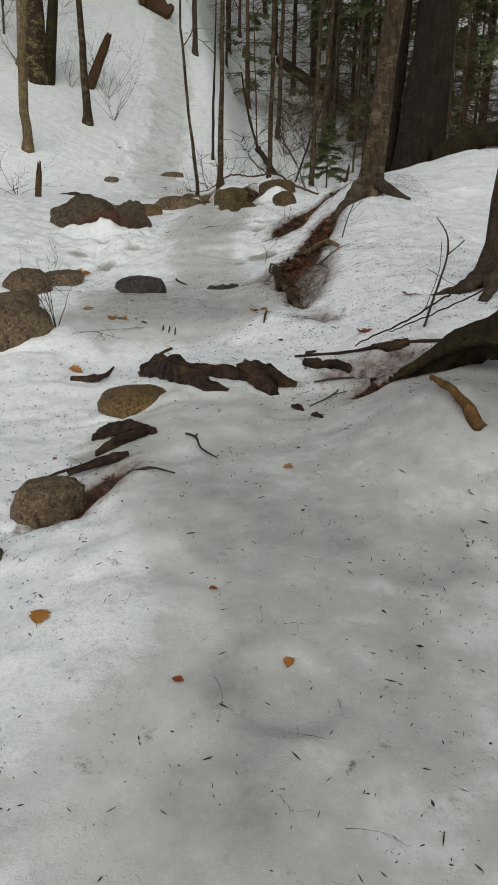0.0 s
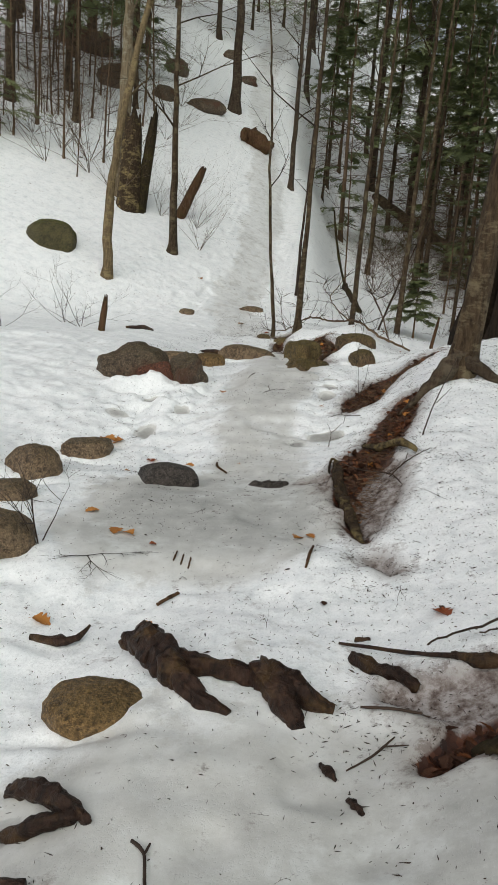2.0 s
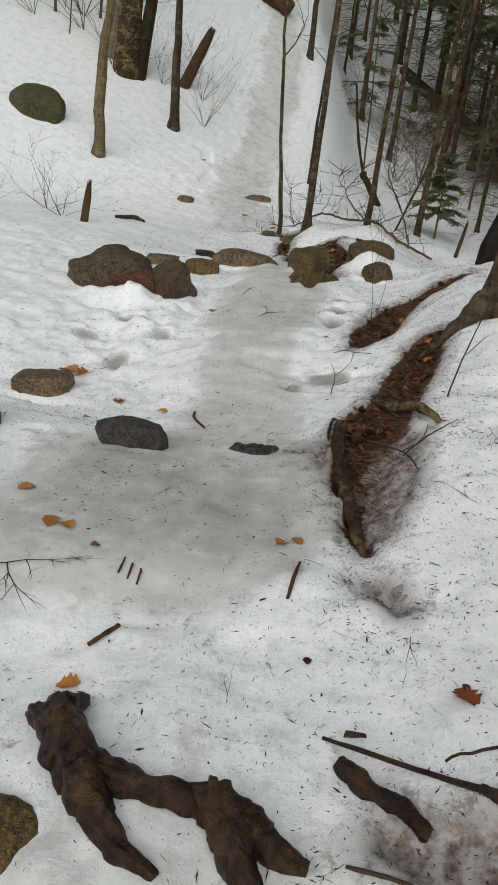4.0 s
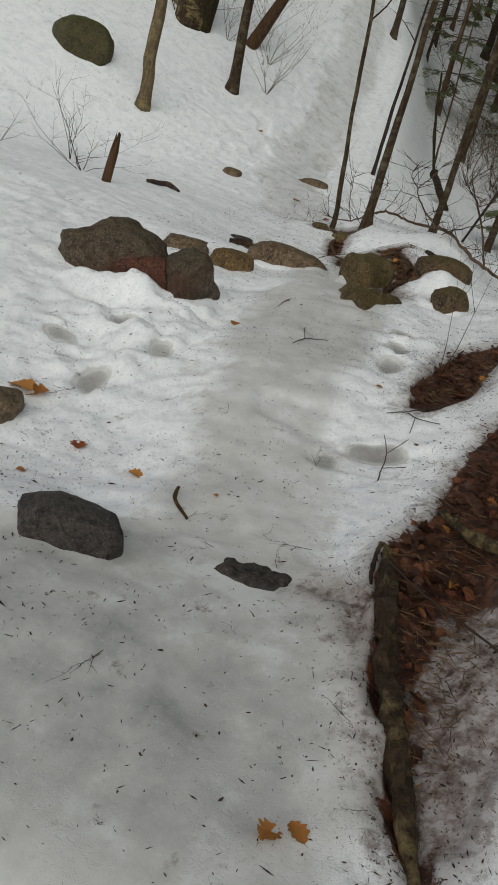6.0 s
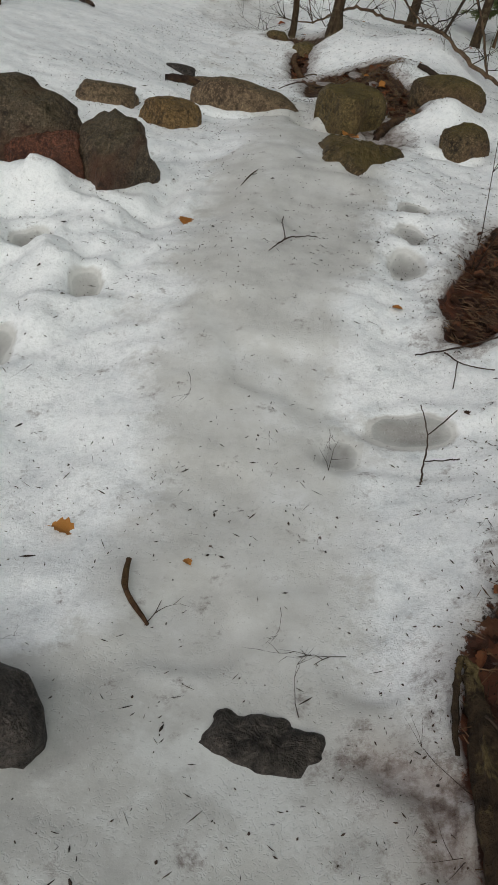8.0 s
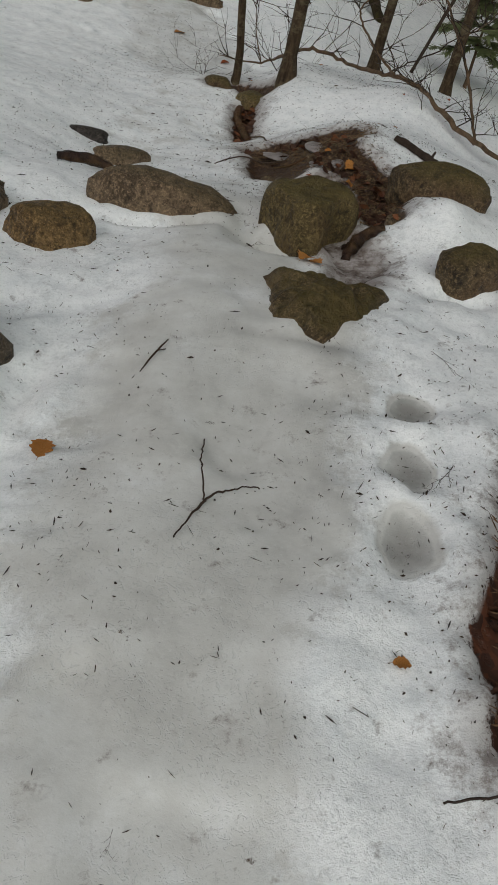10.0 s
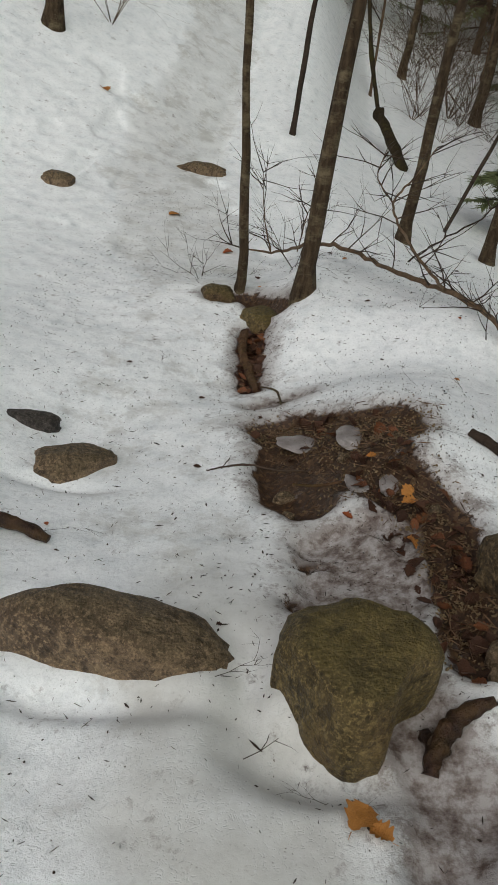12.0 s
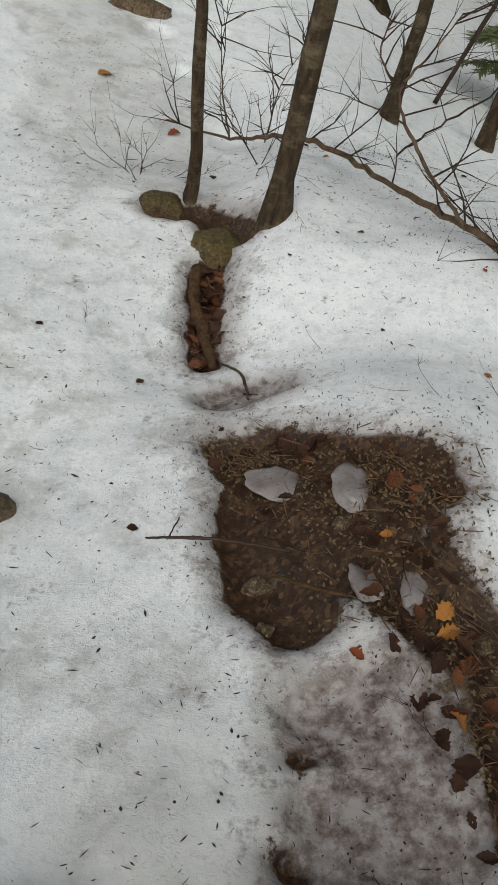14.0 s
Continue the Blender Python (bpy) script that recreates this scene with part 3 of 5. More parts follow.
# ---- rocks ----
def rock(label, x, y, w, d, h, turn=0, seed=1, mat=ROCK_BROWN, lift=0.0, cuts=4, rough=0.16, name="rock", round_=1.0, group="trail rocks", tip=0.0, taper=0.0, notch=None, lumpy=0.07, steep=0.62):
    """A boulder: w across, d deep, h above the ground, half sunk."""
    bm = bmesh.new()
    bmesh.ops.create_icosphere(bm, subdivisions=4, radius=1.0)
    p = np.array([v.co[:] for v in bm.verts])
    rng = np.random.RandomState(seed)
    for c in range(cuts):
        n = rng.normal(size=3)
        n[2] = abs(n[2]) * 0.7
        n /= np.linalg.norm(n)
        over = np.maximum(p @ n - rng.uniform(0.62, 0.85), 0)
        p -= 0.85 * round_ * over[:, None] * n
    p *= (1 + rough * 2 * fbm(p[:, 0] * 1.1 + seed * 7.3, p[:, 1] * 1.1, p[:, 2] * 1.1, 3, seed))[:, None]
    p *= (1 + 0.07 * (0.5 - 2 * np.abs(fbm(p[:, 0] * 2.3 + seed, p[:, 1] * 2.3, p[:, 2] * 2.3, 4, seed + 9))))[:, None]
    p *= (1 + lumpy * fbm(p[:, 0] * 6 + seed, p[:, 1] * 6, p[:, 2] * 6, 3, seed + 5))[:, None]
    p[:, 0] *= 0.5 * w / np.abs(p[:, 0]).max()
    p[:, 1] *= 0.5 * d / np.abs(p[:, 1]).max()
    p[:, 2] = np.sign(p[:, 2]) * np.abs(p[:, 2] / p[:, 2].max()) ** steep * h
    p[:, 0] *= 1 + taper * p[:, 1] / (0.5 * d)
    if notch:
        nx_, ny_, nr, nd = notch
        away = np.exp(-((p[:, 0] - nx_) ** 2 + (p[:, 1] - ny_) ** 2) / nr ** 2)
        p[:, 0] -= nd * away * np.sign(nx_)
        p[:, 1] -= 0.6 * nd * away * np.sign(ny_)
    for v, q in zip(bm.verts, p):
        v.co = q
    me = bpy.data.meshes.new(name)
    bm.to_mesh(me)
    bm.free()
    me.materials.append(mat)
    me.polygons.foreach_set("use_smooth", [True] * len(me.polygons))
    ob = new(name, me)
    ob.matrix_basis = pose(x, y, hz(x, y) + lift, tip, 0, turn)
    return tagged(ob, label, "rock", group)


def slab(label, x, y, corners, h, seed, mat, rings=14, group="trail rocks"):
    """A low flat rock with an angular outline, sunk in the ground."""
    n = 12
    edge = []
    for a, b in zip(corners, corners[1:] + corners[:1]):
        for k in range(n):
            edge.append((a[0] + (b[0] - a[0]) * k / n, a[1] + (b[1] - a[1]) * k / n))
    edge = np.array(edge)
    edge = edge * (1 + 0.09 * fbm(edge[:, 0] * 14, edge[:, 1] * 14, seed, 3, seed))[:, None]
    b = Build()
    m = len(edge)
    b.v.append(Vector((0, 0, h)))
    for r in range(1, rings + 4):
        u = min(r / rings, 1.0)
        drop = 0.0 if r <= rings else 0.035 * (r - rings)
        px, py = edge[:, 0] * (u + 0.06 * (r > rings)), edge[:, 1] * (u + 0.06 * (r > rings))
        pz = h * (1 - 0.75 * u ** 5) + 0.05 * h / 0.07 * (0.5 - np.abs(fbm(px * 7, py * 7, seed + 2, 4, seed)) * 2) * (1 - 0.4 * u) - 0.02 + 0.018 * fbm(px * 30, py * 30, seed, 2, seed + 3) - drop
        b.v += [Vector(q) for q in zip(px, py, pz)]
        o = 1 + (r - 1) * m
        for k in range(m):
            k2 = (k + 1) % m
            if r == 1:
                b.f.append((0, 1 + k, 1 + k2))
            else:
                b.f.append((o - m + k, o + k, o + k2, o - m + k2))
    ob = new("rock", b.mesh("rock", mat))
    ob.matrix_basis = pose(x, y, hz(x, y), 0, 0, 0)
    return tagged(ob, label, "rock", group)


rock("large grey-brown boulder with a rusty hollow front", -1.92, 9.06, 0.94, 0.56, 0.34, 10, 3, ROCK_RUST, cuts=11, rough=0.22, lumpy=0.16, name="boulder")
rock("rusty brown boulder leaning against the large one", -1.37, 9.08, 0.50, 0.54, 0.29, -20, 8, ROCK_RUST, cuts=10, rough=0.22, lumpy=0.16, name="boulder")
rock("rusty slab under the large boulder", -1.64, 8.99, 0.56, 0.30, 0.19, 6, 4, ROCK_RED, cuts=8, rough=0.25, name="boulder", lumpy=0.2)
rock("orange-brown stone between boulders in the snow", -1.30, 10.02, 0.42, 0.28, 0.14, 32, 12, ROCK_ORANGE)
rock("flat brown stone by a boulder in the snow", -1.75, 10.2, 0.40, 0.28, 0.10, 5, 14, ROCK_BROWN)
rock("long rounded brown stone edging the icy trail", -0.99, 10.51, 0.68, 0.30, 0.15, -2, 15, ROCK_BROWN, cuts=2, rough=0.10)
rock("heart-shaped rounded olive boulder beside the trail", -0.34, 10.44, 0.44, 0.44, 0.20, 8, 21, ROCK_OLIVE, cuts=2, rough=0.09, name="boulder", notch=(0.22, -0.16, 0.11, 0.12), taper=0.16)
slab("flat mossy triangular rock set in the ice", -0.235, 9.69, ((-0.235, 0.16), (-0.02, 0.23), (0.235, 0.13), (0.185, 0.0), (0.13, -0.13), (0.0, -0.27), (-0.18, -0.18), (-0.195, 0.02)), 0.075, 23, ROCK_MOSS)
rock("moss-topped boulder half under snow", 0.24, 10.92, 0.50, 0.30, 0.14, -14, 25, ROCK_MOSS, cuts=2, rough=0.12, name="boulder")
rock("upright mossy rock in the snow", 0.34, 10.17, 0.36, 0.22, 0.15, 32, 27, ROCK_MOSS, cuts=3)
rock("brown pointed stone frozen into the trail", -1.45, 11.64, 0.38, 0.25, 0.075, 28, 29, ROCK_BROWN)
rock("low dark stone frozen into the trail", -1.72, 11.9, 0.28, 0.12, 0.05, 4, 31, ROCK_GREY)
rock("small round dark stone on the snowy trail", -2.83, 15.5, 0.30, 0.22, 0.075, 0, 33, ROCK_BROWN, cuts=2)
rock("long low stone crossing the snowy trail", -1.86, 16.68, 0.55, 0.20, 0.09, 12, 35, ROCK_BROWN, cuts=2)
rock("dark stone at the foot of two saplings", -0.85, 13.46, 0.30, 0.34, 0.07, 20, 37, ROCK_OLIVE)
rock("mossy stone at the foot of a thin sapling", -1.17, 13.78, 0.26, 0.20, 0.075, 0, 39, ROCK_MOSS)
rock("grey speckled angular rock at the edge of the ice step", -0.88, 6.34, 0.46, 0.30, 0.12, -18, 41, ROCK_GREY, cuts=7, lift=-0.01)
slab("flat dark slab across the ice step", -0.215, 6.42, ((-0.165, -0.03), (-0.10, 0.07), (0.03, 0.085), (0.13, 0.05), (0.155, -0.01), (0.09, -0.065), (-0.04, -0.06)), 0.045, 43, ROCK_GREY)
rock("rounded brown rock beside the trail", -1.70, 7.18, 0.44, 0.34, 0.14, 20, 45, ROCK_BROWN)

rock("dark rounded rock at the ice edge", -1.72, 6.22, 0.42, 0.30, 0.18, 8, 49, ROCK_BROWN)
rock("low brown rock in the snow", -1.66, 5.72, 0.36, 0.24, 0.10, 0, 51, ROCK_BROWN)
rock("large rounded brown rock beside the ice", -1.50, 5.04, 0.54, 0.45, 0.20, 25, 53, ROCK_BROWN, name="boulder")
rock("pitted brown stone under a broken root", -0.53, 3.98, 0.40, 0.30, 0.08, 5, 55, ROCK_ORANGE, cuts=2, rough=0.1)
rock("angular brown rock half sunk in ice", -0.71, 2.85, 0.34, 0.26, 0.12, 18, 57, ROCK_BROWN, cuts=6)
rock("dark low stone in the ice", -0.80, 2.45, 0.14, 0.10, 0.05, 0, 59, ROCK_RUST)
rock("large mossy boulder on the snow slope", -5.75, 16.35, 0.98, 0.7, 0.40, 0, 61, ROCK_GREEN, cuts=2, rough=0.1, name="boulder", group="hillside boulders")
for bx, by, bw, bh, sd in ((-5.4, 28.2, 1.5, 0.5, 63), (-6.6, 27.6, 1.2, 0.6, 64), (-8.0, 27.0, 1.8, 0.9, 65), (-7.0, 31.0, 1.4, 0.7, 66), (-4.9, 33.5, 0.9, 0.4, 67), (-9.8, 29.0, 2.0, 1.1, 68), (-6.0, 36.0, 1.0, 0.5, 69)):
    rock("dark mossy boulder poking out of the snow slope", bx, by, bw, bw * 0.7, bh * 0.6, sd * 40, sd, ROCK_RUST, cuts=8, rough=0.25, name="boulder", group="hillside boulders")


# ---- trees ----
def stem(x, y, h, r, lean=(0.0, 0.0), bend=0.02, flare=1.6, seed=0, steps=26, bow=0.0):
    """The line and radii of a trunk that stands at the origin of its tree."""
    rng = random.Random(seed)
    pts, radii = [], []
    px = py = 0.0
    for k in range(steps + 1):
        u = k / steps
        zz = -0.3 + (h + 0.3) * u ** 1.3
        if k > 1:
            px += rng.uniform(-bend, bend) * h / steps
            py += rng.uniform(-bend, bend) * h / steps
        kink = 0.35 * r if k else 0.0
        pts.append(Vector((lean[0] * max(zz, 0) + bow * (max(zz, 0) / h) ** 2 + px + kink * noise.noise(Vector((zz * 2.2, seed, 0))), lean[1] * max(zz, 0) + py + kink * noise.noise(Vector((zz * 2.2, seed, 7))), zz)))
        radii.append(r * (1 - 0.75 * u) * (1 + (flare - 1) * math.exp(-max(zz, 0) / (1.1 * r + 0.02))))
    return pts, radii


def along(pts, z):
    for a, b in zip(pts, pts[1:]):
        if a.z <= z <= b.z:
            return a.lerp(b, (z - a.z) / (b.z - a.z + 1e-6))
    return pts[-1]


def spray(b, rng, p, d, length, r, depth, droop=0.0, n=4, kids=(2, 4)):
    """A crooked branch with side twigs, into one mesh."""
    pts, radii = [p], [r]
    q, dd = p.copy(), d.normalized()
    steps = 4 if depth else 3
    for k in range(steps):
        dd = (dd + Vector((rng.uniform(-1, 1), rng.uniform(-1, 1), rng.uniform(-1, 1) - droop)) * 0.22).normalized()
        q = q + dd * length / steps
        pts.append(q)
        radii.append(r * (1 - 0.8 * (k + 1) / steps))
    b.tube(pts, radii, n)
    if depth:
        for _ in range(rng.randint(*kids)):
            k = rng.randint(1, steps)
            side = (dd + Vector((rng.uniform(-1, 1), rng.uniform(-1, 1), rng.uniform(-0.6, 0.9)))).normalized()
            spray(b, rng, pts[k], side, length * rng.uniform(0.35, 0.6), radii[k] * 0.7 + 0.0008, depth - 1, droop, 3, kids)
    return pts


def bare_tree(label, h, r, seed, mat, lean=(0.0, 0.0), limbs=6, first=0.35, bend=0.03, flare=1.5, limb_len=0.22, name="bare_tree", category="tree", depth=2, sides=12, group="bare trees", bow=0.0):
    rng = random.Random(seed)
    tree = thing(name, label, category, group)
    pts, radii = stem(0, 0, h, r, lean, bend, flare, seed, bow=bow)
    b = Build()
    b.tube(pts, radii, sides, 0.26, seed)
    part("trunk", b.mesh("trunk", mat), tree)
    for k in range(limbs):
        zz = h * (first + (0.95 - first) * (k + rng.random()) / limbs)
        w = rng.uniform(0, 6.28)
        lb = Build()
        spray(lb, rng, along(pts, zz), Vector((math.cos(w), math.sin(w), rng.uniform(0.2, 0.9))), h * limb_len * rng.uniform(0.6, 1.2), r * 0.28 * (1 - 0.6 * zz / h) + 0.003, depth)
        part("limb", lb.mesh("limb", TWIG if r < 0.06 else mat), tree)
    return tree


def conifer(label, h, r, seed, green_from=0.35, group="conifers", reach=0.26, dense=1.0, gap=0.27, mat=BARK_DARK):
    rng = random.Random(seed)
    tree = thing("conifer", label, "tree", group)
    pts, radii = stem(0, 0, h, r, (rng.uniform(-0.02, 0.02), 0), 0.01, 1.6, seed)
    b = Build()
    b.tube(pts, radii, 12, 0.10, seed)
    part("trunk", b.mesh("trunk", mat), tree)
    dead, crown, wood = Build(), Build(), Build()
    zz = 0.5
    while zz < h * 0.97:
        u = zz / h
        for _ in range(rng.randint(2, 4)):
            w = rng.uniform(0, 6.28)
            long = h * reach * (1.05 - u) * rng.uniform(0.5, 1.1)
            long = min(long, 2.6)
            d = Vector((math.cos(w), math.sin(w), rng.uniform(-0.25, 0.15)))
            start = along(pts, zz)
            if u < green_from:
                spray(dead, rng, start, d, long, 0.006 + r * 0.06, 2, 0.15, 3, (3, 5))
            else:
                line = spray(wood, rng, start, d, long, 0.006 + r * 0.06, 0, 0.2, 4)
                for k in range(int(15 * dense)):
                    s = rng.uniform(0.15, 1.0) * (len(line) - 1)
                    i = min(int(s), len(line) - 2)
                    p = line[i].lerp(line[i + 1], s - i)
                    along_d = (line[i + 1] - line[i]).normalized()
                    sd = along_d.cross(Vector((0, 0, 1))).normalized() * rng.choice((-1, 1))
                    td = (along_d * 0.7 + sd * rng.uniform(0.4, 1.0) + Vector((0, 0, rng.uniform(-0.5, 0.1)))).normalized()
                    tl = long * rng.uniform(0.18, 0.36)
                    for m in range(9):
                        q = p + td * (tl * (m + 0.5) / 9)
                        for sgn in (-1, 1):
                            nd = (td * 0.9 + td.cross(Vector((0, 0, 1))) * sgn + Vector((0, 0, rng.uniform(-0.4, 0.3)))).normalized()
                            crown.blade(q, nd * rng.uniform(0.09, 0.16), 0.021, td)
        zz += rng.uniform(0.7, 1.3) * gap * (1 + 0.05 * h)
    if dead.v:
        tagged(part("dead_brush", dead.mesh("dead_brush", BARK_BROWN), tree, "bare dead lower branches"), kind="stuff")
    if crown.v:
        tagged(part("bough_wood", wood.mesh("bough_wood", TWIG), tree), kind="stuff")
        tagged(part("crown", crown.mesh("crown", NEEDLE, False), tree, "dark green needles"), kind="stuff")
    return tree


def set_tree(tree, x, y, turn=0.0, size=1.0, sink=0.03):
    tree.matrix_basis = pose(x, y, hz(x, y) - sink, 0, 0, turn)
    tree.scale = (size,) * 3
    return tree


def copy_tree(tree, x, y, turn, size=1.0):
    c = copy_thing(tree, pose(x, y, hz(x, y) - 0.05, 0, 0, turn))
    c.scale = (size,) * 3
    return c


# trees beside the trail
set_tree(bare_tree("thin dark sapling beside the trail", 6.0, 0.033, 101, BARK_GREY, (-0.055, 0.0), 5, 0.30, 0.10), -1.08, 13.86)
set_tree(bare_tree("straight young grey-brown tree with a mossy foot", 8.0, 0.047, 102, BARK_GREY, (0.012, 0.0), 6, 0.35, 0.02, 1.7), -0.65, 13.46)
set_tree(bare_tree("slim grey-brown tree in the snow", 8.0, 0.056, 103, BARK_GREY, (0.015, 0.0), 6, 0.3, 0.010), 0.12, 16.1)
set_tree(bare_tree("slim lichened tree in the snow", 8.0, 0.06, 104, BARK_GREY, (0.02, 0.0), 6, 0.3, 0.010), 0.97, 16.5)
set_tree(bare_tree("thin sapling rising beside the trail", 4.0, 0.035, 105, BARK_THIN, (0.02, 0.0), 4, 0.4, 0.02), -1.1, 18.1)
set_tree(bare_tree("lichened grey trunk on the snow bank", 9.0, 0.105, 106, BARK_GREY, (0.085, 0.02), 5, 0.45, 0.008, 1.5), 1.06, 7.75)
set_tree(bare_tree("massive dark conifer trunk on the bank", 14.0, 0.28, 107, BARK_BLACK, (0.055, 0.0), 5, 0.5, 0.004, 1.25, 0.10, "conifer", sides=20), 1.97, 10.6)
set_tree(bare_tree("dark conifer trunk beside a larger one", 14.0, 0.19, 108, BARK_BLACK, (0.05, 0.0), 5, 0.5, 0.004, 1.3, 0.10, "conifer", sides=20), 1.56, 10.9)
set_tree(bare_tree("leaning grey trunk rooted in the snow bank", 9.0, 0.078, 109, BARK_DARK, (0.10, 0.02), 5, 0.5, 0.008, 1.6), 1.50, 5.04)
set_tree(bare_tree("thick pale lichened trunk with mossy roots", 9.0, 0.19, 110, BARK_PALE, (0.03, 0.0), 4, 0.5, 0.006, 1.9, sides=18), 1.45, 3.15)
set_tree(bare_tree("slender tree with yellow-brown lichened bark", 8.0, 0.105, 111, BARK_GOLD, (-0.03, 0.0), 6, 0.3, 0.07, 1.5, bow=2.2), -4.52, 16.05)
set_tree(bare_tree("slim grey tree on the snow slope", 8.0, 0.085, 112, BARK_GREY, (-0.02, 0.0), 6, 0.25, 0.02), -3.75, 17.95)
set_tree(bare_tree("pale birch trunk on the snow slope", 9.0, 0.17, 113, BARK_PALE, (0.02, 0.0), 5, 0.4, 0.015), -5.4, 19.5)
set_tree(bare_tree("thin dark bare tree on the hillside", 8.0, 0.08, 114, BARK_DARK, (0.0, 0.0), 6, 0.2, 0.01), -2.05, 24.8)
set_tree(bare_tree("dark trunk beside the upper trail", 11.0, 0.18, 115, BARK_DARK, (0.0, 0.0), 6, 0.3, 0.01), -4.6, 29.3)
set_tree(bare_tree("slim bare tree in the gully", 9.0, 0.08, 116, BARK_GREY, (0.02, 0.0), 7, 0.2, 0.015), 0.35, 24.6)
set_tree(bare_tree("slim bare tree in the gully", 9.0, 0.085, 117, BARK_GREY, (0.03, 0.0), 7, 0.2, 0.015), 1.6, 23.2)
set_tree(bare_tree("crooked tree in the gully", 7.0, 0.11, 118, BARK_DARK, (0.08, 0.0), 7, 0.2, 0.05), 2.6, 25.9)


def stub(label, x, y, h, r, seed, mat, lean=(0.0, 0.0), jag=0.35, name="tree_stump", sides=14):
    """A broken-off trunk with a splintered top."""
    rng = random.Random(seed)
    b = Build()
    rings = 7
    for k in range(rings):
        u = k / (rings - 1)
        for a in range(sides):
            w = 2 * math.pi * a / sides
            rr = r * (1.25 - 0.35 * u) * (1 + 0.18 * noise.noise(Vector((math.cos(w) * 2, math.sin(w) * 2, seed + u * 2))))
            zz = -0.2 + (h + 0.2) * u
            if k == rings - 1:
                zz += h * jag * (noise.noise(Vector((math.cos(w) * 3, math.sin(w) * 3, seed + 9))) + 0.2 * rng.random())
                rr *= 0.75
            b.v.append(Vector((rr * math.cos(w) + lean[0] * zz, rr * math.sin(w) + lean[1] * zz, zz)))
        if k:
            for a in range(sides):
                o, c = (k - 1) * sides, (a + 1) % sides
                b.f.append((o + a, o + c, o + sides + c, o + sides + a))
    b.v.append(Vector((lean[0] * h, lean[1] * h, h * 0.8)))
    o = (rings - 1) * sides
    for a in range(sides):
        b.f.append((o + a, o + (a + 1) % sides, len(b.v) - 1))
    ob = new(name, b.mesh(name, mat))
    ob.matrix_basis = pose(x, y, hz(x, y), 0, 0, 0)
    return tagged(ob, label, "stump")


stub("small broken sapling stump with a split orange top", -3.22, 11.95, 0.40, 0.042, 201, ROTWOOD, (0.12, 0.0), 0.4)
stub("leaning rotten snag on the snow slope", -4.05, 19.8, 1.05, 0.11, 202, ROTWOOD, (0.45, 0.0), 0.15, "dead_snag")
stub("dark jagged broken trunk on the snow slope", -5.08, 19.1, 1.9, 0.22, 203, BARK_OLD, (0.03, 0.0), 0.3, "dead_snag")
stub("mossy split trunk beside a broken one", -4.84, 19.2, 1.9, 0.12, 204, MOSSBARK, (0.13, 0.0), 0.35, "dead_snag")

# woods on the slopes
pines = [conifer("dark conifer with dead lower branches", 9.0, 0.08, 301, 0.24, mat=BARK_GREY), conifer("dense dark green young conifer", 6.0, 0.075, 302, 0.08, mat=BARK_BROWN), conifer("tall dark conifer in the woods", 13.0, 0.12, 303, 0.24, reach=0.3, dense=1.8), conifer("young conifer with dead grey branches", 7.0, 0.055, 304, 0.62, reach=0.2, gap=0.16, mat=BARK_GREY)]
spots = [(5.6, 24.0, 1), (4.4, 20.5, 1), (4.6, 23.5, 0), (2.9, 29.0, 0), (5.9, 18.0, 0), (6.4, 25.0, 2), (0.9, 30.5, 0), (3.9, 34.0, 2), (-0.6, 27.5, 1), (-1.5, 33.0, 0)]
spots += [(7.6, 21.0, 1), (8.6, 28.0, 2), (5.3, 30.0, 0), (1.9, 38.0, 2), (-3.0, 38.0, 2), (6.9, 36.0, 2), (7.0, 17.5, 1), (6.6, 13.6, 0), (2.1, 26.5, 0), (3.8, 26.0, 1)]
spots += [(-8.6, 24.5, 2), (-7.6, 22.5, 0), (-10.5, 23.0, 2), (-9.6, 27.5, 0), (-11.5, 29.0, 2), (-8.3, 31.5, 2), (-12.5, 20.5, 0), (-7.0, 38.0, 2), (-10.2, 35.0, 2), (-9.0, 19.5, 1)]
spots += [(6.8, 23.0, 1), (4.9, 27.8, 1), (6.0, 21.6, 2), (2.4, 32.0, 2), (5.0, 26.5, 2), (7.4, 31.5, 0), (0.2, 35.5, 2), (9.8, 23.5, 0), (3.2, 25.0, 1), (6.6, 15.6, 2), (8.2, 17.8, 0), (2.0, 28.0, 1), (-0.2, 41.0, 2), (4.2, 41.0, 0)]
spots += [(-6.9, 25.5, 0), (-9.2, 22.0, 2), (-7.9, 28.5, 1), (-12.0, 25.5, 0), (-13.5, 32.0, 2), (-6.2, 42.0, 0), (-9.4, 40.0, 2), (-3.4, 44.0, 2)]
spots += [(5.1, 22.2, 1), (4.1, 28.6, 2), (6.3, 19.6, 1), (3.6, 24.4, 1), (1.6, 31.0, 2)]
spots += [(2.3, 19.4, 3), (3.6, 20.2, 3), (4.3, 18.6, 3), (2.8, 26.8, 3), (5.2, 20.6, 3), (3.4, 15.6, 3), (4.6, 16.6, 3), (-1.4, 29.5, 3), (6.0, 24.4, 3)]
used = [False] * 4
rng_woods = random.Random(7)
for sx, sy, kind in spots:
    turn, size = rng_woods.uniform(0, 360), rng_woods.uniform(0.85, 1.2)
    if used[kind]:
        copy_tree(pines[kind], sx, sy, turn, size)
    else:
        set_tree(pines[kind], sx, sy, turn, size)
        used[kind] = True
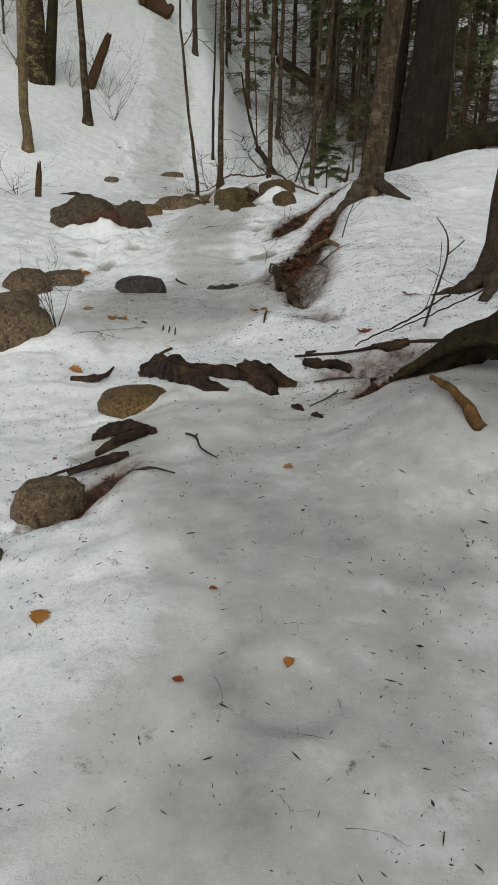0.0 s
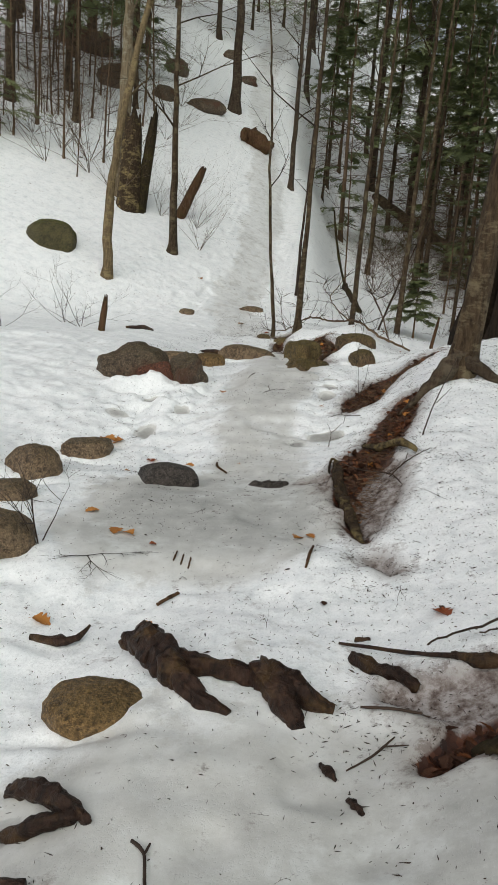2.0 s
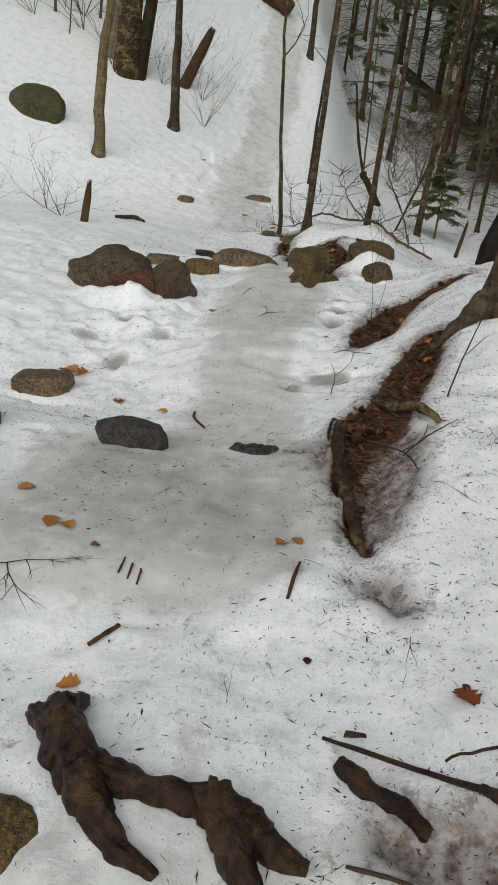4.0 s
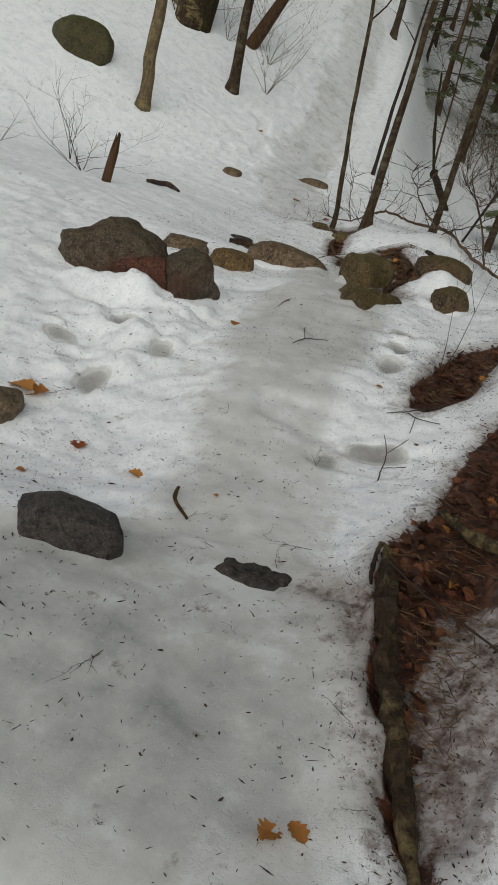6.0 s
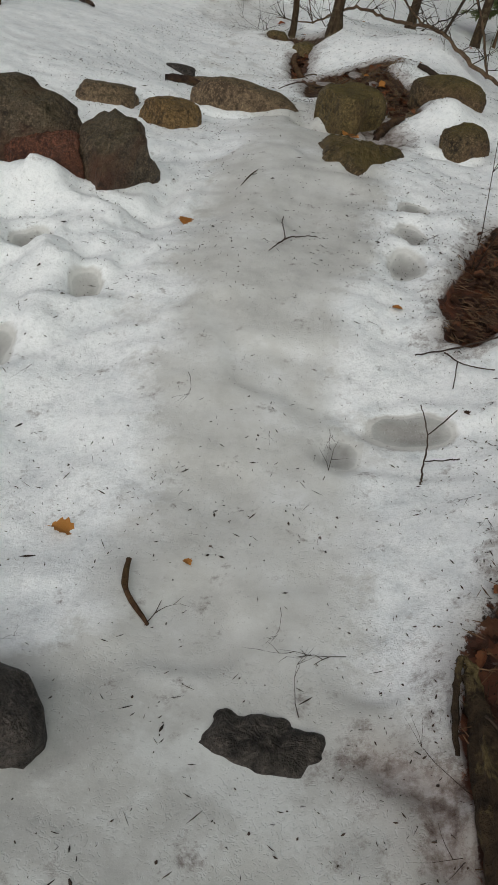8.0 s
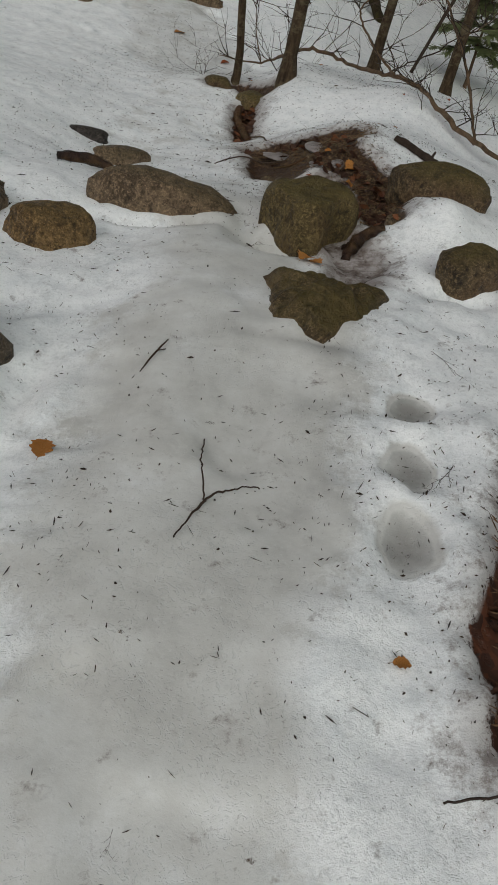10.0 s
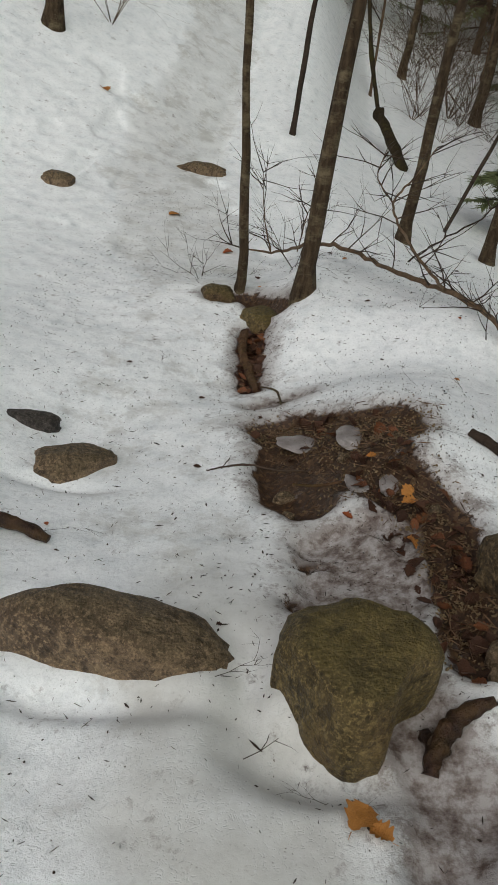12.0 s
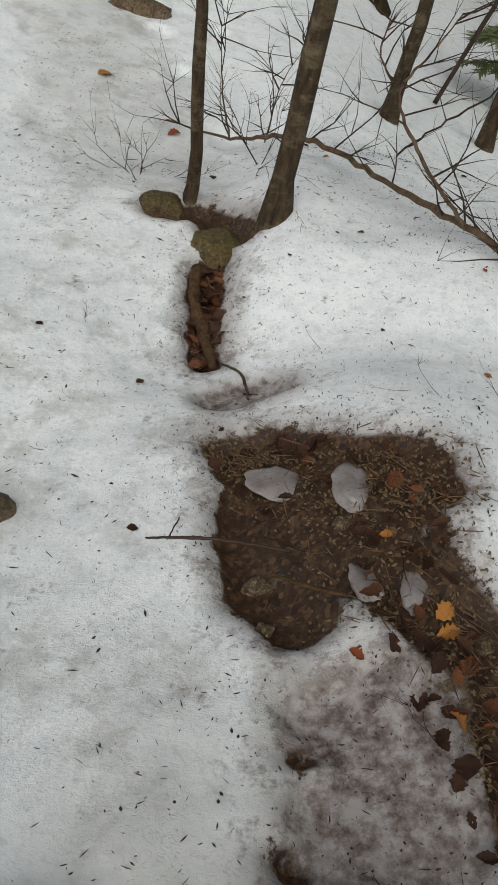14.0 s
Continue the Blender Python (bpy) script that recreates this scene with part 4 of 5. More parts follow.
pole = [bare_tree("slim bare tree in the woods", 10.0, 0.09, 401, BARK_BROWN, (0.02, 0.0), 12, 0.08, 0.015, depth=2, sides=8, group="woods"), bare_tree("bare grey tree in the woods", 11.0, 0.13, 402, BARK_GREY, (-0.02, 0.0), 12, 0.1, 0.02, depth=2, sides=8, group="woods")]
first_pole = [True, True]
for k in range(64):
    sx, sy = rng_woods.uniform(-26, 22), rng_woods.uniform(19, 72)
    if abs(sx - float(trail_x(np.array(sy)))) < 2.0 + 0.03 * sy or (sy < 27 and -7 < sx < 3.5):
        continue
    kind = k % 2
    turn, size = rng_woods.uniform(0, 360), rng_woods.uniform(0.7, 1.2)
    if first_pole[kind]:
        set_tree(pole[kind], sx, sy, turn, size)
        first_pole[kind] = False
    else:
        copy_tree(pole[kind], sx, sy, turn, size)
for k in range(130):
    sx, sy = rng_woods.uniform(-48, 44), rng_woods.uniform(40, 84)
    copy_tree(pines[(0, 2)[k % 2]], sx, sy, rng_woods.uniform(0, 360), rng_woods.uniform(0.9, 1.5))


# ---- roots, logs and sticks ----
def smooth_line(keys, steps=10):
    """A curve through (x, y, rise above the ground, radius)."""
    pts = [(k[0], k[1], hz(k[0], k[1]) + k[2], k[3]) for k in keys]
    pts = [pts[0]] + pts + [pts[-1]]
    out = []
    for a, b, c, d in zip(pts, pts[1:], pts[2:], pts[3:]):
        for s in range(steps):
            t = s / steps
            out.append(tuple(0.5 * (2 * b[i] + (c[i] - a[i]) * t + (2 * a[i] - 5 * b[i] + 4 * c[i] - d[i]) * t * t + (3 * b[i] - a[i] - 3 * c[i] + d[i]) * t ** 3) for i in range(4)))
    out.append(pts[-1])
    return out


def wood(name, label, category, lines, mat, knobs=0.5, sides=12, seed=0, group="", twigs=0, slim=1.0, crook=0.05):
    """A piece of dead wood: its main stem is one part, every side arm another."""
    ob = thing(name, label, category, group)
    for k, keys in enumerate(lines):
        line = smooth_line(keys)
        rng = random.Random(seed * 17 + k)
        line = [tuple(c + crook * p[3] * rng.uniform(-1, 1) for c in p[:3]) + (p[3],) for p in line]
        b = Build()
        b.tube([p[:3] for p in line], [max(p[3] * slim, 0.002) for p in line], sides, knobs, seed + 3.1 * k)
        part("stem" if k == 0 else "arm", b.mesh(name, mat), ob)
        rng = random.Random(seed * 31 + k)
        for _ in range(twigs if k == 0 else twigs // 3):
            p = rng.choice(line[1:])
            tb = Build()
            spray(tb, rng, Vector(p[:3]), Vector((rng.uniform(-1, 1), rng.uniform(-1, 1), rng.uniform(0.1, 0.9))), rng.uniform(0.2, 0.5), 0.005, 1, 0.0, 4)
            part("twig", tb.mesh("twig", TWIG), ob)
    return ob


wood("broken_root", "gnarled dark broken root lying across the ice", "root", [
    [(-0.56, 4.42, 0.01, 0.035), (-0.46, 4.34, 0.035, 0.07), (-0.36, 4.20, 0.04, 0.075), (-0.27, 4.07, 0.035, 0.055), (-0.16, 3.97, 0.02, 0.036), (-0.05, 3.92, 0.0, 0.015)],
    [(-0.34, 4.20, 0.03, 0.05), (-0.18, 4.14, 0.02, 0.045), (-0.02, 4.15, 0.02, 0.045), (0.08, 4.11, 0.035, 0.06), (0.18, 4.05, 0.04, 0.05), (0.30, 4.03, 0.0, 0.02)],
    [(0.03, 4.15, 0.06, 0.05), (0.11, 4.03, 0.04, 0.055), (0.19, 3.92, 0.0, 0.03)],
    [(-0.47, 4.38, 0.06, 0.05), (-0.44, 4.50, 0.01, 0.03)],
], DEADWOOD, 0.45, 24, 1, slim=0.88, crook=0.07)
wood("wood_chunk", "black forked chunk of wet wood on the ice", "dead wood", [
    [(-0.66, 3.54, 0.01, 0.03), (-0.54, 3.48, 0.03, 0.05), (-0.42, 3.40, 0.03, 0.045), (-0.34, 3.34, 0.01, 0.02)],
    [(-0.61, 3.36, 0.01, 0.02), (-0.51, 3.33, 0.02, 0.04), (-0.38, 3.36, 0.02, 0.03)],
], DEADWOOD, 0.6, 18, 2, slim=0.6, crook=0.07)
wood("wood_chunk", "dark splinter of bark beside a rock", "dead wood", [[(-0.66, 3.06, 0.02, 0.012), (-0.52, 3.10, 0.03, 0.02), (-0.42, 3.12, 0.02, 0.01)]], DEADWOOD, 0.6, 8, 3)
wood("twig_branch", "thin forked twig lying on the snow bank", "twig", [[(0.08, 7.98, 0.012, 0.003), (0.22, 8.0, 0.02, 0.004), (0.36, 8.03, 0.03, 0.004)], [(0.18, 7.99, 0.015, 0.004), (0.24, 7.90, 0.02, 0.003), (0.34, 7.88, 0.015, 0.003)], [(0.22, 7.92, 0.015, 0.003), (0.21, 7.80, 0.01, 0.002)]], TWIG, 0.3, 6, 46, "bank twigs", slim=0.8, crook=0.5)
wood("twig_branch", "dark branching twig standing in the snow bank", "twig", [[(0.12, 7.36, 0.0, 0.005), (0.12, 7.42, 0.03, 0.005), (0.125, 7.52, 0.07, 0.004), (0.09, 7.62, 0.10, 0.003)], [(0.125, 7.44, 0.04, 0.004), (0.22, 7.43, 0.05, 0.003)], [(0.125, 7.53, 0.07, 0.003), (0.20, 7.60, 0.10, 0.002)]], TWIG, 0.3, 6, 47, "bank twigs", slim=0.6, crook=0.5)
wood("twig_branch", "thin dark twig over the leaves on the bank", "twig", [[(0.20, 6.48, 0.07, 0.003), (0.36, 6.30, 0.07, 0.004), (0.52, 6.08, 0.05, 0.004), (0.58, 5.92, 0.04, 0.003)], [(0.50, 6.10, 0.05, 0.003), (0.60, 6.12, 0.05, 0.002)]], TWIG, 0.3, 6, 48, "bank twigs", crook=0.5)
wood("twig_branch", "thin dark twig lying on the snow bank", "twig", [[(0.52, 6.11, 0.02, 0.004), (0.60, 6.15, 0.03, 0.004), (0.68, 6.19, 0.03, 0.003), (0.76, 6.30, 0.02, 0.002)], [(0.60, 6.15, 0.03, 0.003), (0.62, 6.24, 0.04, 0.002)]], TWIG, 0.3, 6, 49, "bank twigs", crook=0.5)
wood("twig_branch", "long bent twig standing in the snow bank", "twig", [[(0.73, 6.62, 0.0, 0.005), (0.80, 6.85, 0.10, 0.004), (0.90, 7.2, 0.16, 0.003), (1.0, 7.55, 0.18, 0.002)], [(0.82, 6.9, 0.10, 0.003), (0.92, 6.98, 0.16, 0.002)]], TWIG, 0.3, 6, 50, "bank twigs", crook=0.5)
wood("stick", "thin bare stick lying from the snow onto soil", "stick", [[(-0.90, 11.62, 0.01, 0.003), (-0.76, 11.58, 0.06, 0.005), (-0.62, 11.60, 0.09, 0.005), (-0.52, 11.56, 0.085, 0.004)], [(-0.84, 11.60, 0.03, 0.003), (-0.82, 11.68, 0.03, 0.002)]], TWIG, 0.3, 6, 51, slim=0.9, crook=0.4)
wood("stick", "brown stick lying in bare soil", "stick", [[(-0.56, 11.50, 0.085, 0.004), (-0.48, 11.44, 0.09, 0.006), (-0.40, 11.36, 0.09, 0.004)]], ROTWOOD, 0.3, 6, 52)
wood("stick", "crooked dark stick on the snow beside a trench", "stick", [[(-0.78, 12.62, 0.03, 0.004), (-0.70, 12.52, 0.03, 0.006), (-0.66, 12.36, 0.02, 0.005)], [(-0.68, 12.42, 0.02, 0.004), (-0.63, 12.40, 0.02, 0.002)]], BARK_GREY, 0.4, 7, 53, crook=0.4)
wood("stick", "straight dark twig lying on the ice", "stick", [[(0.39, 4.05, 0.012, 0.005), (0.49, 4.02, 0.014, 0.006), (0.59, 3.98, 0.01, 0.004)]], TWIG, 0.3, 6, 41)
wood("wood_chip", "small dark wood chip on the ice", "dead wood", [[(0.27, 3.74, 0.008, 0.008), (0.295, 3.70, 0.012, 0.014), (0.32, 3.67, 0.006, 0.007)]], DEADWOOD, 0.6, 8, 42, "wood chips")
wood("wood_chip", "small dark wood chip on the ice", "dead wood", [[(0.355, 3.58, 0.006, 0.007), (0.375, 3.55, 0.01, 0.012), (0.40, 3.51, 0.005, 0.006)]], DEADWOOD, 0.6, 8, 43, "wood chips")
wood("stick", "forked thin twig lying on the ice", "stick", [[(0.35, 3.72, 0.01, 0.003), (0.43, 3.80, 0.014, 0.004), (0.50, 3.90, 0.01, 0.003)], [(0.46, 3.85, 0.012, 0.003), (0.54, 3.83, 0.01, 0.002)]], TWIG, 0.3, 6, 44)
wood("stick", "crooked dark twig lying on the ice", "stick", [[(-0.20, 3.28, 0.01, 0.005), (-0.155, 3.24, 0.012, 0.005), (-0.12, 3.13, 0.01, 0.004), (-0.05, 3.03, 0.008, 0.002)], [(-0.155, 3.24, 0.012, 0.004), (-0.15, 3.28, 0.01, 0.003)]], TWIG, 0.3, 6, 45)
wood("stick", "thin dark stick lying on the ice", "stick", [[(-0.40, 2.98, 0.015, 0.008), (-0.30, 2.91, 0.015, 0.006), (-0.20, 2.86, 0.01, 0.003)]], TWIG, 0.3, 6, 4)
wood("stick", "thin dark stick by a rock in the snow", "stick", [[(-0.86, 2.95, 0.02, 0.003), (-0.72, 3.05, 0.03, 0.006), (-0.58, 3.12, 0.03, 0.005)]], TWIG, 0.3, 6, 5)
wood("fallen_branch", "long straight dead branch lying on the snow", "branch", [
    [(0.30, 4.43, 0.01, 0.010), (0.58, 4.31, 0.02, 0.014), (0.83, 4.18, 0.02, 0.015), (1.07, 4.06, 0.03, 0.014), (1.30, 3.98, 0.05, 0.012)],
    [(0.36, 4.45, 0.03, 0.018), (0.42, 4.44, 0.04, 0.01)],
], DEADWOOD, 0.35, 8, 6, slim=0.62)
wood("short_log", "short dark rotten log on the snow", "log", [[(0.35, 4.36, 0.015, 0.026), (0.43, 4.28, 0.02, 0.034), (0.52, 4.21, 0.02, 0.032), (0.59, 4.16, 0.01, 0.022)]], DEADWOOD, 0.6, 12, 7, slim=0.8)
wood("short_log", "charred-looking piece of wood in wet snow", "log", [[(0.70, 4.24, 0.02, 0.012), (0.78, 4.19, 0.025, 0.024), (0.88, 4.15, 0.01, 0.02)]], DEADWOOD, 0.5, 10, 8)
wood("fallen_branch", "forked grey branch leaning from the snow onto a root", "branch", [
    [(0.62, 4.34, 0.03, 0.012), (0.90, 4.36, 0.06, 0.015), (1.12, 4.48, 0.10, 0.017), (1.32, 4.70, 0.16, 0.018), (1.60, 4.95, 0.22, 0.016)],
    [(0.80, 4.30, 0.04, 0.010), (1.05, 4.33, 0.08, 0.012), (1.35, 4.45, 0.14, 0.012), (1.65, 4.60, 0.22, 0.010)],
    [(1.00, 4.40, 0.08, 0.006), (1.10, 4.62, 0.20, 0.005), (1.12, 4.72, 0.34, 0.003)],
    [(1.20, 4.55, 0.12, 0.006), (1.05, 4.70, 0.22, 0.004)],
], BARK_THIN, 0.35, 7, 9, slim=0.34, crook=0.4)
wood("arched_sapling", "thin dark sapling arching out of the snow", "sapling", [
    [(0.98, 4.33, -0.02, 0.007), (1.05, 4.45, 0.12, 0.006), (1.12, 4.55, 0.28, 0.005), (1.12, 4.60, 0.40, 0.004), (1.06, 4.62, 0.50, 0.003)],
    [(1.12, 4.55, 0.30, 0.004), (1.22, 4.6, 0.36, 0.003)],
], TWIG, 0.3, 6, 10)
wood("mossy_root", "thick moss-covered root reaching into the snow", "root", [
    [(1.46, 3.30, 0.26, 0.16), (1.26, 3.46, 0.20, 0.14), (1.06, 3.62, 0.10, 0.11), (0.86, 3.76, 0.03, 0.07), (0.68, 3.80, -0.02, 0.03)],
    [(1.20, 3.40, 0.18, 0.045), (1.00, 3.52, 0.13, 0.04), (0.84, 3.64, 0.06, 0.03), (0.74, 3.68, 0.02, 0.02)],
    [(1.40, 3.10, 0.16, 0.09), (1.26, 3.12, 0.08, 0.07), (1.12, 3.20, 0.02, 0.05)],
    [(1.40, 2.95, 0.12, 0.08), (1.22, 2.92, 0.04, 0.06), (1.02, 2.94, 0.0, 0.03)],
], MOSSBARK, 0.6, 18, 11, slim=0.72)
wood("split_wood", "split yellow-brown stick of wood on the ice", "dead wood", [[(0.81, 3.22, 0.05, 0.014), (0.865, 3.05, 0.04, 0.022), (0.93, 2.87, 0.02, 0.022)]], FRESHWOOD, 0.7, 9, 12, slim=0.85, crook=0.12)
wood("fallen_branch", "long bare branch lying behind the bare soil", "branch", [
    [(-1.35, 15.0, 0.05, 0.006), (-0.95, 14.75, 0.10, 0.012), (-0.55, 14.15, 0.10, 0.018), (-0.15, 13.75, 0.10, 0.020), (0.22, 13.10, 0.06, 0.022), (0.55, 12.78, 0.07, 0.024), (0.98, 12.6, 0.05, 0.022)],
    [(0.10, 13.25, 0.08, 0.014), (-0.10, 13.60, 0.30, 0.012), (-0.22, 13.85, 0.48, 0.010), (-0.12, 14.0, 0.62, 0.007), (-0.02, 14.05, 0.80, 0.004)],
    [(-0.22, 13.85, 0.48, 0.007), (-0.34, 13.95, 0.60, 0.005), (-0.30, 14.1, 0.75, 0.003)],
    [(0.70, 12.72, 0.07, 0.016), (0.55, 13.05, 0.30, 0.013), (0.40, 13.35, 0.50, 0.011), (0.30, 13.6, 0.75, 0.008), (0.34, 13.8, 1.0, 0.005)],
    [(0.46, 13.2, 0.42, 0.008), (0.68, 13.5, 0.62, 0.006), (0.85, 13.8, 0.95, 0.004)],
    [(-0.95, 14.75, 0.10, 0.008), (-1.05, 14.95, 0.35, 0.006), (-1.12, 15.1, 0.6, 0.003)],
    [(-0.75, 14.45, 0.10, 0.006), (-0.72, 14.75, 0.35, 0.004), (-0.62, 14.95, 0.55, 0.003)],
], BARK_BROWN, 0.3, 8, 13, twigs=30, slim=0.7, crook=0.5)
wood("short_log", "short dead log lying on the snow hump", "log", [[(0.06, 11.68, 0.015, 0.016), (0.17, 11.60, 0.02, 0.020), (0.29, 11.53, 0.015, 0.017)], [(0.26, 11.55, 0.02, 0.008), (0.28, 11.60, 0.05, 0.006)]], BARK_THIN, 0.4, 9, 14)
wood("exposed_root", "bark-covered root along the edge of the bank", "root", [
    [(0.38, 5.40, 0.0, 0.02), (0.34, 5.62, 0.02, 0.036), (0.285, 5.87, 0.035, 0.042), (0.25, 6.05, 0.04, 0.042), (0.215, 6.28, 0.04, 0.038), (0.20, 6.56, 0.03, 0.026), (0.19, 6.64, 0.02, 0.014)],
    [(0.20, 6.62, 0.03, 0.010), (0.165, 6.63, 0.035, 0.010), (0.155, 6.52, 0.02, 0.009), (0.16, 6.42, 0.0, 0.006)],
], BARK_OLD, 0.8, 18, 15, slim=0.72, crook=0.16)
wood("exposed_root", "fallen bark-covered stem across leaf litter", "root", [[(0.37, 6.98, 0.05, 0.022), (0.47, 6.72, 0.06, 0.03), (0.58, 6.46, 0.06, 0.032), (0.67, 6.28, 0.03, 0.02)]], BARK_OLD, 0.7, 14, 16, slim=0.7)
wood("exposed_root", "twisted brown root in a melted trench", "root", [[(-0.80, 12.62, 0.02, 0.015), (-0.86, 12.85, 0.04, 0.024), (-0.93, 13.05, 0.04, 0.022), (-0.95, 13.3, 0.04, 0.026)]], ROTWOOD, 0.5, 10, 17)
wood("exposed_root", "dark roots at the foot of a trunk", "root", [
    [(1.06, 7.75, 0.14, 0.09), (0.90, 7.62, 0.07, 0.06), (0.74, 7.55, 0.02, 0.03), (0.58, 7.5, -0.01, 0.015)],
    [(1.08, 7.72, 0.12, 0.07), (1.22, 7.58, 0.04, 0.04), (1.40, 7.5, 0.0, 0.02)],
], BARK_DARK, 0.5, 12, 18)
wood("exposed_root", "dark roots at the foot of a leaning trunk", "root", [
    [(1.50, 5.0, 0.12, 0.06), (1.36, 4.94, 0.05, 0.045), (1.24, 4.90, 0.01, 0.025), (1.12, 4.88, -0.01, 0.012)],
    [(1.50, 4.98, 0.10, 0.05), (1.45, 4.82, 0.03, 0.035), (1.38, 4.72, -0.01, 0.02)],
], BARK_DARK, 0.5, 12, 19)
wood("mossy_log", "mossy fallen log at the foot of big conifers", "log", [[(2.15, 10.25, 0.02, 0.12), (2.45, 9.95, 0.10, 0.13), (2.75, 9.6, 0.16, 0.13), (3.3, 9.2, 0.14, 0.13)]], MOSSBARK, 0.4, 14, 20)
wood("rotten_log", "short rotten brown log beside the upper trail", "log", [[(-3.75, 26.9, 0.15, 0.26), (-3.35, 26.7, 0.2, 0.24), (-2.95, 26.5, 0.15, 0.2)]], ROTWOOD, 0.6, 14, 21)
wood("dead_log", "fallen dead trunk lying in the gully", "log", [[(0.4, 31.5, 0.8, 0.16), (1.6, 30.4, 0.5, 0.16), (2.8, 29.0, 0.3, 0.15), (3.8, 28.0, 0.2, 0.13)]], BARK_GREY, 0.3, 12, 22)
wood("dead_log", "broken mossy stem leaning in the gully", "log", [[(-0.15, 19.8, 0.35, 0.10), (0.05, 19.4, 0.2, 0.10), (0.25, 19.0, 0.0, 0.09)], [(-0.15, 19.8, 0.35, 0.04), (-0.4, 20.5, 0.9, 0.04), (-0.6, 21.2, 1.5, 0.03)]], MOSSBARK, 0.4, 12, 23, slim=0.7)
wood("leaning_pole", "dead sapling leaning in the snow", "sapling", [[(0.62, 17.1, 0.0, 0.03), (0.85, 17.3, 0.7, 0.026), (1.15, 17.5, 1.6, 0.02), (1.5, 17.7, 2.6, 0.012)]], BARK_THIN, 0.3, 8, 24, slim=0.7)
wood("leaning_pole", "thin dead pole leaning over the gully", "sapling", [[(0.1, 15.2, 0.05, 0.018), (0.7, 15.8, 0.5, 0.016), (1.5, 16.6, 1.1, 0.013), (2.4, 17.4, 1.7, 0.008)]], BARK_THIN, 0.3, 7, 25, slim=0.4, crook=1.5, twigs=8)
wood("stick", "forked twig lying on the icy trail", "stick", [[(-0.54, 8.46, 0.012, 0.003), (-0.50, 8.58, 0.015, 0.006), (-0.45, 8.66, 0.012, 0.005), (-0.36, 8.70, 0.012, 0.003)], [(-0.49, 8.60, 0.015, 0.004), (-0.52, 8.74, 0.014, 0.004), (-0.53, 8.86, 0.01, 0.003)]], TWIG, 0.3, 6, 27, slim=0.55, crook=0.8)
wood("stick", "short thick stick standing in melting ice", "stick", [[(0.12, 5.02, 0.0, 0.010), (0.13, 5.12, 0.02, 0.012), (0.14, 5.24, 0.015, 0.008)]], ROTWOOD, 0.4, 8, 28, slim=0.6)
wood("stick", "short brown stick on the snow", "stick", [[(-0.52, 4.76, 0.01, 0.010), (-0.48, 4.82, 0.018, 0.014), (-0.45, 4.88, 0.01, 0.012)]], ROTWOOD, 0.4, 8, 29, slim=0.65)
for k, dx in enumerate((-0.045, -0.005, 0.035)):
    wood("bark_piece", "short dark piece of bark frozen in ice", "bark", [[(-0.49 + dx, 5.12 - 0.01 * k, 0.005, 0.008), (-0.49 + dx, 5.18 - 0.015 * k, 0.012, 0.009), (-0.495 + dx, 5.22 - 0.03 * k, 0.005, 0.006)]], ROTWOOD, 0.4, 7, 30 + k, "frozen bark pieces", slim=0.5)
wood("stick", "dark bent twig on the snow", "stick", [[(-0.64, 6.86, 0.02, 0.008), (-0.62, 6.76, 0.015, 0.008), (-0.54, 6.68, 0.01, 0.006)]], ROTWOOD, 0.4, 7, 34)
wood("stick", "long thin twig on the icy trail", "stick", [[(-0.77, 9.12, 0.01, 0.003), (-0.745, 9.19, 0.012, 0.007), (-0.72, 9.28, 0.01, 0.004)], [(-0.74, 9.21, 0.01, 0.004), (-0.715, 9.22, 0.01, 0.003)]], TWIG, 0.3, 6, 35, slim=0.5)
wood("stick", "black curved stick on the snow", "stick", [[(-0.98, 4.44, 0.01, 0.012), (-0.86, 4.42, 0.025, 0.02), (-0.78, 4.44, 0.03, 0.014), (-0.74, 4.50, 0.05, 0.006)]], DEADWOOD, 0.5, 8, 36)
wood("stick", "dark piece of wood on the snow slope", "stick", [[(-3.3, 13.4, 0.02, 0.02), (-3.0, 13.3, 0.05, 0.03), (-2.8, 13.1, 0.02, 0.015)]], DEADWOOD, 0.5, 8, 37)
wood("stick", "dark wood piece by the stones", "stick", [[(-1.60, 10.95, 0.02, 0.02), (-1.45, 10.98, 0.04, 0.028), (-1.30, 10.95, 0.02, 0.012)]], DEADWOOD, 0.5, 8, 38)
wood("dark_stub", "black wet stub of wood in the ice", "dead wood", [[(-0.16, 10.27, 0.0, 0.02), (-0.14, 10.34, 0.025, 0.026), (-0.09, 10.39, 0.035, 0.022), (-0.02, 10.42, 0.03, 0.012)], [(-0.15, 10.34, 0.02, 0.022), (-0.17, 10.38, 0.0, 0.012)]], DEADWOOD, 0.6, 10, 39)


# ---- twigs, sprigs and brush ----
BRUSH = plain_material("brown_brush", (0.05, 0.032, 0.02), (0.14, 0.095, 0.06), 20)


